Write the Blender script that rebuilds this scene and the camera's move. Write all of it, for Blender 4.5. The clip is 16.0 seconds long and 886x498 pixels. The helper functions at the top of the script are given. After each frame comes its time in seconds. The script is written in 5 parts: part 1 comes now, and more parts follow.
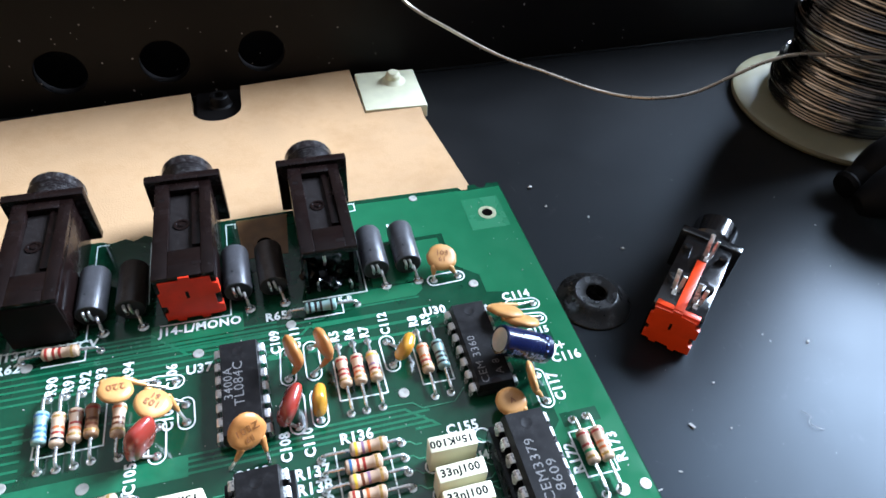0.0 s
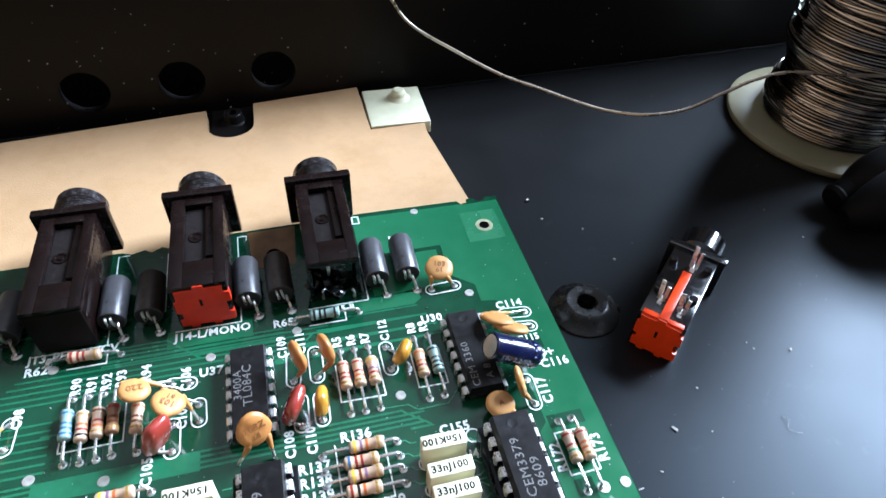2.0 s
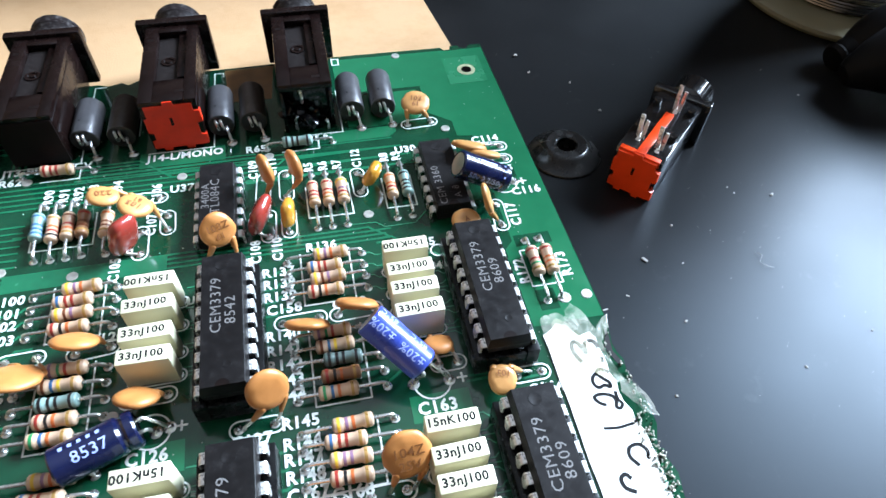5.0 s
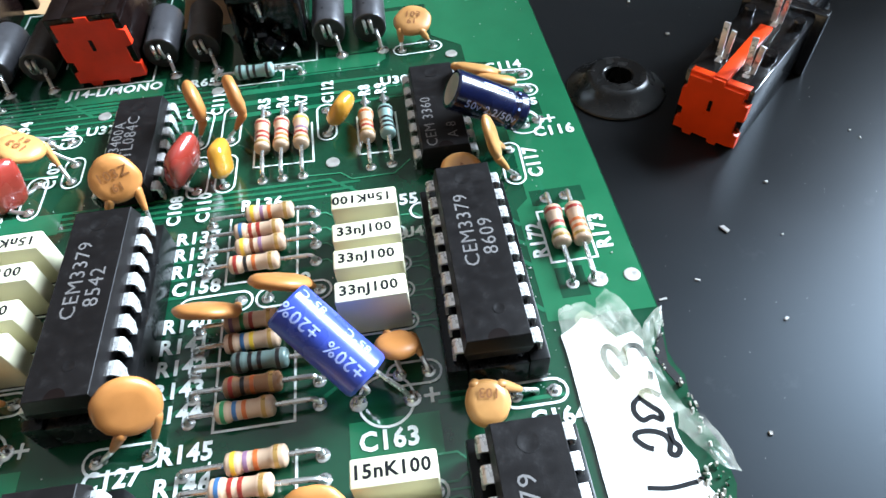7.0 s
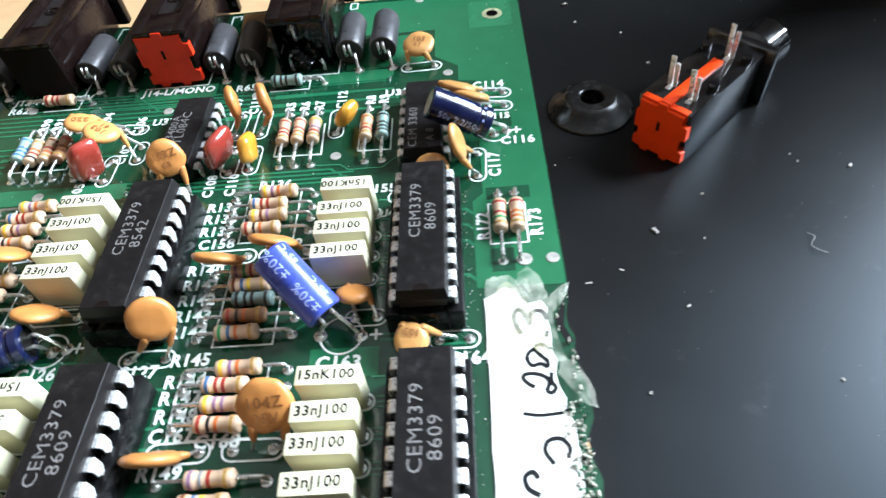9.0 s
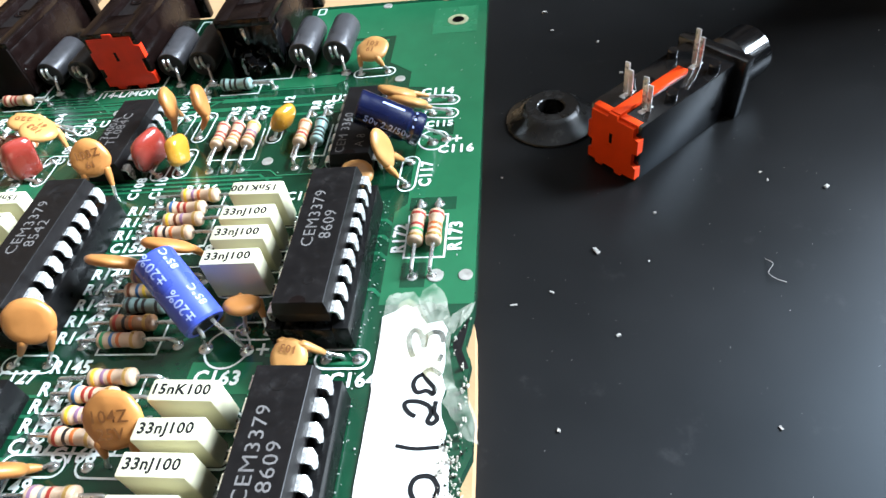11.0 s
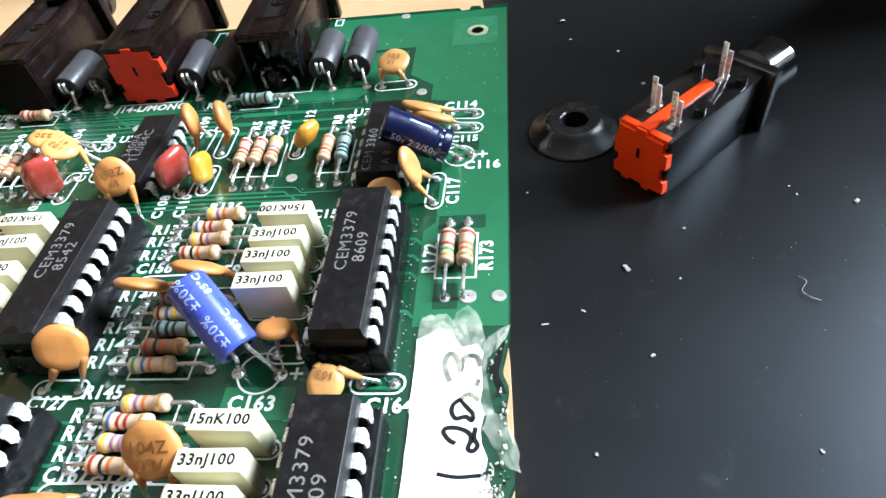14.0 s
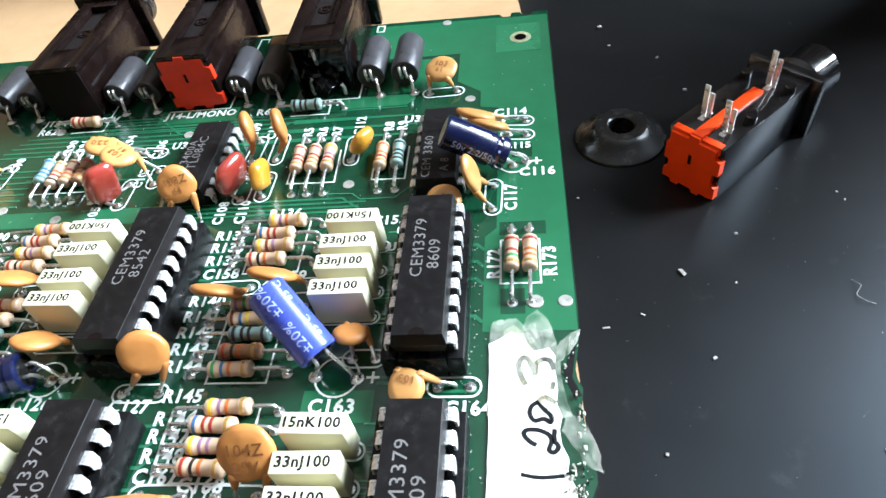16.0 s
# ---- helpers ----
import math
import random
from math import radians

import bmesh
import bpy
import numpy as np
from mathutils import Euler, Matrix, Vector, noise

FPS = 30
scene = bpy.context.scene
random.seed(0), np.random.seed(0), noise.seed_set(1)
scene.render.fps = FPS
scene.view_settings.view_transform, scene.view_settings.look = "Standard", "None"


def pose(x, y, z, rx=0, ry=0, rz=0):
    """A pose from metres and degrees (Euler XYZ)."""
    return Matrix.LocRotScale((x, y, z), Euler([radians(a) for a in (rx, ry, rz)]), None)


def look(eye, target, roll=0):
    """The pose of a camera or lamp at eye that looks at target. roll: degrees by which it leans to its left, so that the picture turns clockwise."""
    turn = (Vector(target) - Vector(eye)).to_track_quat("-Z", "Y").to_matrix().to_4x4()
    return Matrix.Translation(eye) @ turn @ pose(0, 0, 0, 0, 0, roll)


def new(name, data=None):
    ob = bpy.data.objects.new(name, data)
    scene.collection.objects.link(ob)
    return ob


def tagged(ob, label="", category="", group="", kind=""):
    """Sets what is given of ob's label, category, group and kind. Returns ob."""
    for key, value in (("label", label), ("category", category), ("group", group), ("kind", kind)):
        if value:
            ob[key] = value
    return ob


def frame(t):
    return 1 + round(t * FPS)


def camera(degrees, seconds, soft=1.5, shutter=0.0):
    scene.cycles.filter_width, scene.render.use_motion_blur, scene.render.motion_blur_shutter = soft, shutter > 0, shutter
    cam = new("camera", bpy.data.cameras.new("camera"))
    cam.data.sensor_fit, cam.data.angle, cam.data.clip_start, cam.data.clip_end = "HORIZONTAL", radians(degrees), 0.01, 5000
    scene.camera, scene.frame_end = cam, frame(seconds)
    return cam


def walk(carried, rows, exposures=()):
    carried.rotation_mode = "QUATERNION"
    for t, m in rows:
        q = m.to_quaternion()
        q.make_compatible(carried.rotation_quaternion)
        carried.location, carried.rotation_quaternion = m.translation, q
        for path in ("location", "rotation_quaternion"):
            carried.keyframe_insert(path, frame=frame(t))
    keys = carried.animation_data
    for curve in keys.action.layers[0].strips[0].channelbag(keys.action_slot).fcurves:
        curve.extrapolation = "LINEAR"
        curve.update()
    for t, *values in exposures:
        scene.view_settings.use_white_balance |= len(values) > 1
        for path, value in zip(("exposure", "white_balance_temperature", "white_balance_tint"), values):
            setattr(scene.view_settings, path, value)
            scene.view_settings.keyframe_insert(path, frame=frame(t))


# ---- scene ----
# The camera's way: seconds, place in millimetres, turn in degrees.
cam = camera(69.00, 16.0, shutter=0.5)
ROWS = [
    (0.0, -5.25, -53.65, 92.33, 44.38, -3.16, -15.44),
    (0.5, -4.38, -53.97, 96.20, 44.57, -2.92, -15.10),
    (1.0, -5.30, -55.07, 96.54, 44.73, -2.76, -14.92),
    (1.5, -5.96, -56.15, 96.91, 44.73, -2.49, -14.48),
    (2.0, -3.25, -58.90, 98.46, 44.92, -2.26, -14.40),
    (2.5, -2.90, -68.55, 95.34, 44.41, -1.82, -12.67),
    (3.0, -2.03, -78.75, 90.70, 43.14, -2.31, -13.40),
    (5.5, 5.50, -73.02, 78.04, 39.53, -1.27, -11.67),
    (6.0, 11.75, -67.20, 66.43, 39.46, 0.82, -9.66),
    (6.5, 15.49, -63.34, 56.96, 37.92, 2.13, -8.81),
    (7.0, 17.48, -60.72, 57.26, 38.64, 2.89, -7.71),
    (7.5, 16.94, -61.25, 57.05, 38.56, 3.49, -7.41),
    (8.0, 17.22, -61.73, 57.38, 38.46, 3.23, -7.73),
    (8.5, 20.42, -63.04, 59.75, 39.44, 4.87, -5.23),
    (9.0, 31.50, -76.72, 67.45, 40.29, 5.21, -0.44),
    (9.5, 41.31, -78.81, 68.48, 42.83, 5.56, 2.38),
    (10.0, 48.67, -76.00, 62.38, 42.70, 6.82, 4.20),
    (12.5, 49.26, -70.36, 59.41, 42.41, 7.41, 4.18),
    (13.0, 47.98, -68.94, 61.30, 42.26, 7.23, 4.07),
    (13.5, 46.88, -69.63, 61.87, 42.23, 7.55, 3.95),
    (14.0, 45.18, -70.11, 62.10, 42.22, 7.50, 3.95),
    (14.5, 42.28, -69.72, 63.31, 42.14, 7.57, 3.89),
    (15.0, 38.48, -69.84, 65.13, 42.13, 7.53, 3.74),
    (15.5, 38.24, -70.25, 65.08, 41.98, 7.48, 3.66),
    (16.0, 36.74, -71.27, 65.61, 41.93, 7.42, 3.64),
]
EXPOSURES = [(0.0, -0.02, 5900, 14), (3.0, 0.02, 5950, 14), (6.5, 0.12, 6200, 10), (9.5, 0.08, 6550, 11), (12.5, 0.14, 6550, 11), (16.0, 0.14, 6550, 11)]
walk(cam, [(t, pose(x / 1000, y / 1000, z / 1000, rx, ry, rz)) for t, x, y, z, rx, ry, rz in ROWS], EXPOSURES)

# ---------------------------------------------------------------- world and light
world = bpy.data.worlds.new("world")
scene.world = world
world.use_nodes = True
_sky = world.node_tree.nodes.new("ShaderNodeTexSky")
_sky.sky_type, _sky.sun_disc = "NISHITA", False
_sky.sun_elevation, _sky.sun_rotation = radians(35), radians(57)
world.node_tree.links.new(_sky.outputs[0], world.node_tree.nodes["Background"].inputs[0])
world.node_tree.nodes["Background"].inputs[1].default_value = 0.08

ROOM = dict(x0=-1.6, x1=1.05, y0=-1.9, y1=1.9, z0=-0.012, z1=1.75)
WIN = dict(y0=0.10, y1=0.82, z0=0.38, z1=1.10)
window_light = new("window_light", bpy.data.lights.new("window_light", "AREA"))
window_light.data.shape, window_light.data.size, window_light.data.size_y = "RECTANGLE", 0.68, 0.68
window_light.data.energy, window_light.data.color = 126.0, (0.72, 0.86, 1.0)
window_light.matrix_world = look((1.04, 0.46, 0.74), (-0.6, 0.12, 0.45))

# ---------------------------------------------------------------- materials


def mat(name, color, rough=0.5, metal=0.0, var=0.15, scale=900.0, bump=0.0, bscale=3000.0, coat=0.0, spec=0.5, rvar=0.1,
        color2=None, sss=0.0, trans=0.0, per_object=0.0, island=0.0):
    """A principled material with colour noise at two scales, roughness noise and fine relief."""
    m = bpy.data.materials.new(name)
    m.use_nodes = True
    nt = m.node_tree
    b = nt.nodes["Principled BSDF"]
    b.inputs["Roughness"].default_value, b.inputs["Metallic"].default_value = rough, metal
    b.inputs["Coat Weight"].default_value, b.inputs["Coat Roughness"].default_value = coat, 0.12
    b.inputs["Specular IOR Level"].default_value = spec
    if sss:
        b.inputs["Subsurface Weight"].default_value = sss
        b.inputs["Subsurface Radius"].default_value = (0.002, 0.0015, 0.001)
    if trans:
        b.inputs["Transmission Weight"].default_value = trans
    tc = nt.nodes.new("ShaderNodeTexCoord")
    n1, n2 = nt.nodes.new("ShaderNodeTexNoise"), nt.nodes.new("ShaderNodeTexNoise")
    n1.inputs["Scale"].default_value, n1.inputs["Detail"].default_value = scale, 6
    n2.inputs["Scale"].default_value, n2.inputs["Detail"].default_value = scale / 7, 4
    for n in (n1, n2):
        nt.links.new(tc.outputs["Object"], n.inputs["Vector"])
    add = nt.nodes.new("ShaderNodeMath")
    add.operation = "ADD"
    nt.links.new(n1.outputs["Fac"], add.inputs[0])
    nt.links.new(n2.outputs["Fac"], add.inputs[1])
    ramp = nt.nodes.new("ShaderNodeMapRange")
    ramp.inputs["From Min"].default_value, ramp.inputs["From Max"].default_value = 0.7, 1.3
    nt.links.new(add.outputs[0], ramp.inputs["Value"])
    mix = nt.nodes.new("ShaderNodeMix")
    mix.data_type = "RGBA"
    dark = tuple(c * (1 - var) for c in color)
    lite = color2 if color2 else tuple(min(1, c * (1 + var)) for c in color)
    mix.inputs[6].default_value, mix.inputs[7].default_value = (*dark, 1), (*lite, 1)
    nt.links.new(ramp.outputs[0], mix.inputs[0])
    out = mix.outputs[2]
    if per_object or island:
        hsv = nt.nodes.new("ShaderNodeHueSaturation")
        src = nt.nodes.new("ShaderNodeObjectInfo" if per_object else "ShaderNodeNewGeometry")
        mr = nt.nodes.new("ShaderNodeMapRange")
        k = per_object or island
        mr.inputs["To Min"].default_value, mr.inputs["To Max"].default_value = 1 - k, 1 + k
        nt.links.new(src.outputs["Random" if per_object else "Random Per Island"], mr.inputs["Value"])
        nt.links.new(mr.outputs[0], hsv.inputs["Value"])
        nt.links.new(out, hsv.inputs["Color"])
        out = hsv.outputs[0]
    nt.links.new(out, b.inputs["Base Color"])
    rr = nt.nodes.new("ShaderNodeMapRange")
    rr.inputs["From Min"].default_value, rr.inputs["From Max"].default_value = 0.7, 1.3
    rr.inputs["To Min"].default_value, rr.inputs["To Max"].default_value = max(0.02, rough - rvar), min(1, rough + rvar)
    nt.links.new(add.outputs[0], rr.inputs["Value"])
    nt.links.new(rr.outputs[0], b.inputs["Roughness"])
    if bump:
        n3 = nt.nodes.new("ShaderNodeTexNoise")
        n3.inputs["Scale"].default_value, n3.inputs["Detail"].default_value = bscale, 3
        nt.links.new(tc.outputs["Object"], n3.inputs["Vector"])
        bp = nt.nodes.new("ShaderNodeBump")
        bp.inputs["Strength"].default_value, bp.inputs["Distance"].default_value = bump, 0.0003
        nt.links.new(n3.outputs["Fac"], bp.inputs["Height"])
        nt.links.new(bp.outputs[0], b.inputs["Normal"])
    return m


def dusty(m, amount=0.5, scale=700.0, dust=(0.32, 0.31, 0.30), lo=0.56, hi=0.68):
    """Adds pale dust and scuffs in patches to a material."""
    nt = m.node_tree
    b = nt.nodes["Principled BSDF"]
    old = b.inputs["Base Color"].links[0].from_socket
    tc = nt.nodes.new("ShaderNodeTexCoord")
    n = nt.nodes.new("ShaderNodeTexNoise")
    n.inputs["Scale"].default_value, n.inputs["Detail"].default_value, n.inputs["Roughness"].default_value = scale, 9, 0.75
    nt.links.new(tc.outputs["Object"], n.inputs["Vector"])
    r = nt.nodes.new("ShaderNodeMapRange")
    r.inputs["From Min"].default_value, r.inputs["From Max"].default_value, r.inputs["To Max"].default_value = lo, hi, amount
    nt.links.new(n.outputs["Fac"], r.inputs["Value"])
    mix = nt.nodes.new("ShaderNodeMix")
    mix.data_type = "RGBA"
    mix.inputs[7].default_value = (*dust, 1)
    nt.links.new(r.outputs[0], mix.inputs[0])
    nt.links.new(old, mix.inputs[6])
    nt.links.new(mix.outputs[2], b.inputs["Base Color"])
    return m


PANEL = dusty(mat("black_panel", (0.0090, 0.0085, 0.0083), 0.41, var=0.2, scale=60, bump=0.012, bscale=2500, rvar=0.03, spec=0.155), 0.05, 160, lo=0.6, hi=0.8)
# Blue tint in the panel's specular stands in for bluer window light.
PANEL.node_tree.nodes["Principled BSDF"].inputs["Specular Tint"].default_value = (0.66, 0.84, 1.0, 1)
CASEWALL = dusty(mat("black_case_wall", (0.0065, 0.0055, 0.0052), 0.5, var=0.2, scale=60, bump=0.05, bscale=2500, spec=0.16), 0.2, 1500, lo=0.72, hi=0.8)
MASK = mat("green_solder_mask", (0.005, 0.046, 0.021), 0.13, var=0.22, scale=260, bump=0.05, bscale=700, coat=0.4)
POUR = mat("green_mask_over_copper", (0.015, 0.122, 0.053), 0.15, var=0.12, scale=200, bump=0.05, bscale=900, coat=0.18)
TRACE = mat("green_mask_over_track", (0.014, 0.125, 0.058), 0.20, var=0.15, scale=500, coat=0.3)
FINETRACK = mat("pale_green_fine_track", (0.035, 0.19, 0.095), 0.25, var=0.15, scale=500, coat=0.3)
BARE = mat("bare_brown_laminate", (0.16, 0.075, 0.022), 0.4, var=0.3, scale=350, bump=0.1)
EDGE = mat("cut_laminate_edge", (0.20, 0.24, 0.13), 0.7, var=0.3, scale=900)
SILK = mat("white_silkscreen", (0.74, 0.78, 0.74), 0.55, var=0.12, scale=2500)
TIN = mat("solder", (0.62, 0.62, 0.60), 0.28, metal=0.9, var=0.2, scale=900, bump=0.2, bscale=1500)
LEAD = mat("tinned_wire", (0.66, 0.65, 0.62), 0.3, metal=0.9, var=0.2, scale=900)
PIN = mat("tinned_chip_pin", (0.74, 0.73, 0.71), 0.30, metal=0.6, var=0.25, scale=1200, bump=0.1)
EPOXY = dusty(mat("black_epoxy", (0.0080, 0.0070, 0.0070), 0.42, var=0.25, scale=900, bump=0.05, bscale=7000, spec=0.17), 0.03, 900)
SOCKET = dusty(mat("black_socket_plastic", (0.005, 0.005, 0.0052), 0.28, var=0.2, scale=600, spec=0.18), 0.02, 900)
CHIPINK = mat("grey_chip_print", (0.15, 0.14, 0.135), 0.7, var=0.25, scale=2500)
JACKBLK = dusty(dusty(mat("brown_black_jack_plastic", (0.0060, 0.0030, 0.0026), 0.20, var=0.3, scale=400, bump=0.06, bscale=1400, spec=0.20), 0.16, 500, (0.05, 0.048, 0.05), 0.54, 0.70), 0.75, 3200, (0.24, 0.23, 0.23), 0.665, 0.71)
JACKNEW = dusty(mat("black_jack_plastic", (0.0055, 0.0055, 0.006), 0.12, var=0.2, scale=400, bump=0.004, spec=0.9), 0.03, 600)
JACKNOSE = dusty(mat("scuffed_jack_thread", (0.009, 0.006, 0.006), 0.32, var=0.25, scale=400, bump=0.1, spec=0.3), 0.6, 900, (0.13, 0.12, 0.115), 0.50, 0.66)
VOID = mat("hole_shade_black", (0.004, 0.003, 0.003), 0.9, var=0.2, spec=0.0)
# Shade of recesses put into a dark tone, shared with plain dark parts.
JACKDARK = mat("recess_shade_and_dark_parts", (0.006, 0.0035, 0.003), 0.5, var=0.3, scale=600, spec=0.08)
JACKFLOOR = dusty(mat("dusty_jack_recess_floor", (0.010, 0.0075, 0.007), 0.45, var=0.3, scale=600, spec=0.15), 0.55, 2600, (0.085, 0.08, 0.08), 0.54, 0.76)
TOOLBLK = mat("matt_black_grip_and_shadow", (0.004, 0.004, 0.0045), 0.55, var=0.2, scale=200, spec=0.12)
RED = dusty(mat("red_jack_plastic", (0.76, 0.034, 0.008), 0.42, var=0.15, scale=300, bump=0.1, spec=0.25), 0.2, 500, (0.2, 0.02, 0.01))
ORANGE = mat("orange_red_jack_plastic", (0.88, 0.060, 0.006), 0.34, var=0.1, scale=300, spec=0.3)
FERRITE = dusty(mat("grey_ferrite", (0.058, 0.056, 0.060), 0.34, metal=0.25, var=0.2, scale=900, bump=0.1, bscale=6000), 0.15, 800)
# Ferrite toned darker and browner for the shade beside a jack.
FERRITESHADED = dusty(mat("shaded_ferrite", (0.032, 0.023, 0.018), 0.36, metal=0.2, var=0.2, scale=900, bump=0.1, bscale=6000), 0.12, 800)
FERRITEEND = mat("black_ferrite_end", (0.014, 0.013, 0.013), 0.6, var=0.2)
CERAMIC = dusty(mat("ochre_ceramic_coat", (0.50, 0.200, 0.053), 0.42, var=0.12, scale=400, bump=0.03, bscale=1200, per_object=0.12), 0.3, 350, (0.40, 0.17, 0.05), 0.5, 0.7)
CERAMICPALE = mat("pale_ochre_ceramic_coat", (0.55, 0.265, 0.082), 0.4, var=0.12, scale=400, bump=0.03, bscale=1200, per_object=0.08)
MAROON = mat("maroon_dipped_coat", (0.30, 0.036, 0.024), 0.26, var=0.12, scale=300, coat=0.7, bump=0.02, bscale=500)
YELLOW = mat("yellow_dipped_coat", (0.58, 0.27, 0.028), 0.2, var=0.12, scale=300, coat=0.6)
BOXCAP = mat("cream_plastic_box", (0.72, 0.68, 0.47), 0.45, var=0.05, scale=200, bump=0.04, per_object=0.05)
BLACKINK = mat("black_ink", (0.012, 0.012, 0.013), 0.7, var=0.1, spec=0.1)
BROWNINK = mat("brown_ink", (0.26, 0.095, 0.026), 0.6, var=0.1)
BLUE = mat("blue_sleeve", (0.045, 0.075, 0.40), 0.30, var=0.12, scale=300, coat=0.25)
NAVY = mat("navy_sleeve", (0.0045, 0.008, 0.038), 0.22, var=0.15, scale=300, coat=0.4)
PALEINK = mat("pale_blue_ink", (0.36, 0.43, 0.75), 0.5, var=0.1)
ALU = mat("dull_aluminium", (0.52, 0.48, 0.42), 0.45, metal=0.7, var=0.2, scale=500)
RESTAN = mat("tan_resistor_lacquer", (0.58, 0.395, 0.265), 0.32, var=0.1, scale=500, coat=0.3, per_object=0.1)
RESBLUE = mat("pale_blue_resistor_lacquer", (0.235, 0.35, 0.32), 0.36, var=0.1, scale=500, coat=0.3)
RESTEAL = mat("teal_resistor_lacquer", (0.13, 0.19, 0.175), 0.36, var=0.1, scale=500, coat=0.3)
RESBROWN = mat("brown_resistor_lacquer", (0.30, 0.15, 0.075), 0.32, var=0.1, scale=500, coat=0.3)
BAND = {
    "k": mat("band_black", (0.015, 0.013, 0.013), 0.35), "n": mat("band_brown", (0.16, 0.045, 0.015), 0.35),
    "r": mat("band_red", (0.31, 0.032, 0.022), 0.35), "o": mat("band_orange", (0.54, 0.13, 0.032), 0.35),
    "y": mat("band_yellow", (0.72, 0.46, 0.040), 0.35), "g": mat("band_green", (0.035, 0.24, 0.080), 0.35),
    "b": mat("band_blue", (0.045, 0.13, 0.27), 0.35), "v": mat("band_violet", (0.26, 0.14, 0.22), 0.35),
    "w": mat("band_white", (0.75, 0.73, 0.70), 0.35), "a": mat("band_gold", (0.46, 0.27, 0.080), 0.3, metal=0.4),
    "e": mat("band_grey", (0.22, 0.22, 0.22), 0.35)}
CARD = dusty(dusty(mat("brown_fibreboard", (0.455, 0.275, 0.135), 0.85, var=0.08, scale=120, bump=0.2, bscale=2400), 0.75, 70, (0.37, 0.205, 0.086), 0.46, 0.72), 0.55, 1400, (0.36, 0.20, 0.09), 0.60, 0.74)
PADWHITE = mat("off_white_foam_pad", (0.70, 0.67, 0.46), 0.6, var=0.08, scale=300, bump=0.1)
RUBBER = dusty(mat("black_rubber", (0.009, 0.0085, 0.008), 0.28, var=0.2, scale=500, bump=0.04, spec=0.42), 0.10, 500)
NYLON = mat("translucent_white_plastic", (0.215, 0.195, 0.120), 0.42, var=0.1, scale=150, sss=0.4, bump=0.04)
# One solder in two tones: the winding painted shaded, its loose turns lit.
WIREDARK = mat("shaded_tarnished_solder", (0.25, 0.235, 0.215), 0.17, metal=1.0, var=0.3, scale=250, per_object=0.0)
WIRELOOSE = mat("lit_loose_solder_turn", (0.48, 0.455, 0.42), 0.16, metal=1.0, var=0.25, scale=250)
WIRE = mat("bright_solder_wire", (0.62, 0.54, 0.44), 0.3, metal=0.9, var=0.15, scale=300)
PAPER = mat("white_paper_label", (0.82, 0.82, 0.77), 0.6, var=0.04, scale=300, bump=0.1, bscale=900)
TAPE = mat("clear_yellowed_tape", (0.70, 0.70, 0.59), 0.18, var=0.10, scale=250, bump=0.35, bscale=420, coat=0.4)
TAPEGLUE = mat("yellowed_tape_glue", (0.60, 0.56, 0.36), 0.3, var=0.12, scale=260, bump=0.2, bscale=420)


def patchy_film(m, lo, hi, scale):
    """Gives a film cloudy and clear patches."""
    nt = m.node_tree
    tc, n, q = nt.nodes.new("ShaderNodeTexCoord"), nt.nodes.new("ShaderNodeTexNoise"), nt.nodes.new("ShaderNodeMapRange")
    n.inputs["Scale"].default_value, n.inputs["Detail"].default_value = scale, 5
    q.inputs["From Min"].default_value, q.inputs["From Max"].default_value = 0.35, 0.65
    q.inputs["To Min"].default_value, q.inputs["To Max"].default_value = lo, hi
    nt.links.new(tc.outputs["Object"], n.inputs["Vector"])
    nt.links.new(n.outputs["Fac"], q.inputs["Value"])
    nt.links.new(q.outputs[0], nt.nodes["Principled BSDF"].inputs["Alpha"])


patchy_film(TAPE, 0.06, 0.40, 420)
patchy_film(TAPEGLUE, 0.12, 0.42, 500)
SPLINTER = mat("pale_torn_laminate", (0.44, 0.42, 0.35), 0.6, var=0.3, scale=900, island=0.35)
CRUMB = mat("pale_crumb", (0.42, 0.40, 0.37), 0.6, var=0.2, per_object=0.2)
ROOMWALL = mat("warm_room_paint", (0.155, 0.118, 0.090), 0.8, var=0.06, scale=6)
ROOMWARM = mat("tan_reflecting_wall", (0.36, 0.22, 0.115), 0.6, var=0.15, scale=8)
ROOMCEIL = mat("ceiling_paint", (0.42, 0.40, 0.38), 0.85, var=0.05, scale=6)
TABLE = mat("dark_table_wood", (0.14, 0.08, 0.045), 0.5, var=0.3, scale=40)

# ---------------------------------------------------------------- mesh helpers (all lengths in millimetres)
MM = 0.001


def finish(bm, material, smooth=True, angle=29):
    me = bpy.data.meshes.new("mesh")
    bmesh.ops.recalc_face_normals(bm, faces=bm.faces)
    for v in bm.verts:
        v.co *= MM
    bm.to_mesh(me)
    bm.free()
    me.materials.append(material)
    if smooth:
        me.shade_smooth()
        me.set_sharp_from_angle(angle=radians(angle))
    return me


def part(name, bm, material, parent, label="", smooth=True, angle=29):
    me = bm if isinstance(bm, bpy.types.Mesh) else finish(bm, material, smooth, angle)
    me.name = name
    ob = new(name, me)
    ob.parent = parent
    if label:
        ob["label"] = label
    return ob


def thing(name, label, category, group="", x=0.0, y=0.0, z=0.0, rx=0.0, ry=0.0, rz=0.0, kind=""):
    ob = new(name)
    ob.empty_display_size = 0.002
    ob.matrix_world = pose(x * MM, y * MM, z * MM, rx, ry, rz)
    return tagged(ob, label, category, group, kind)


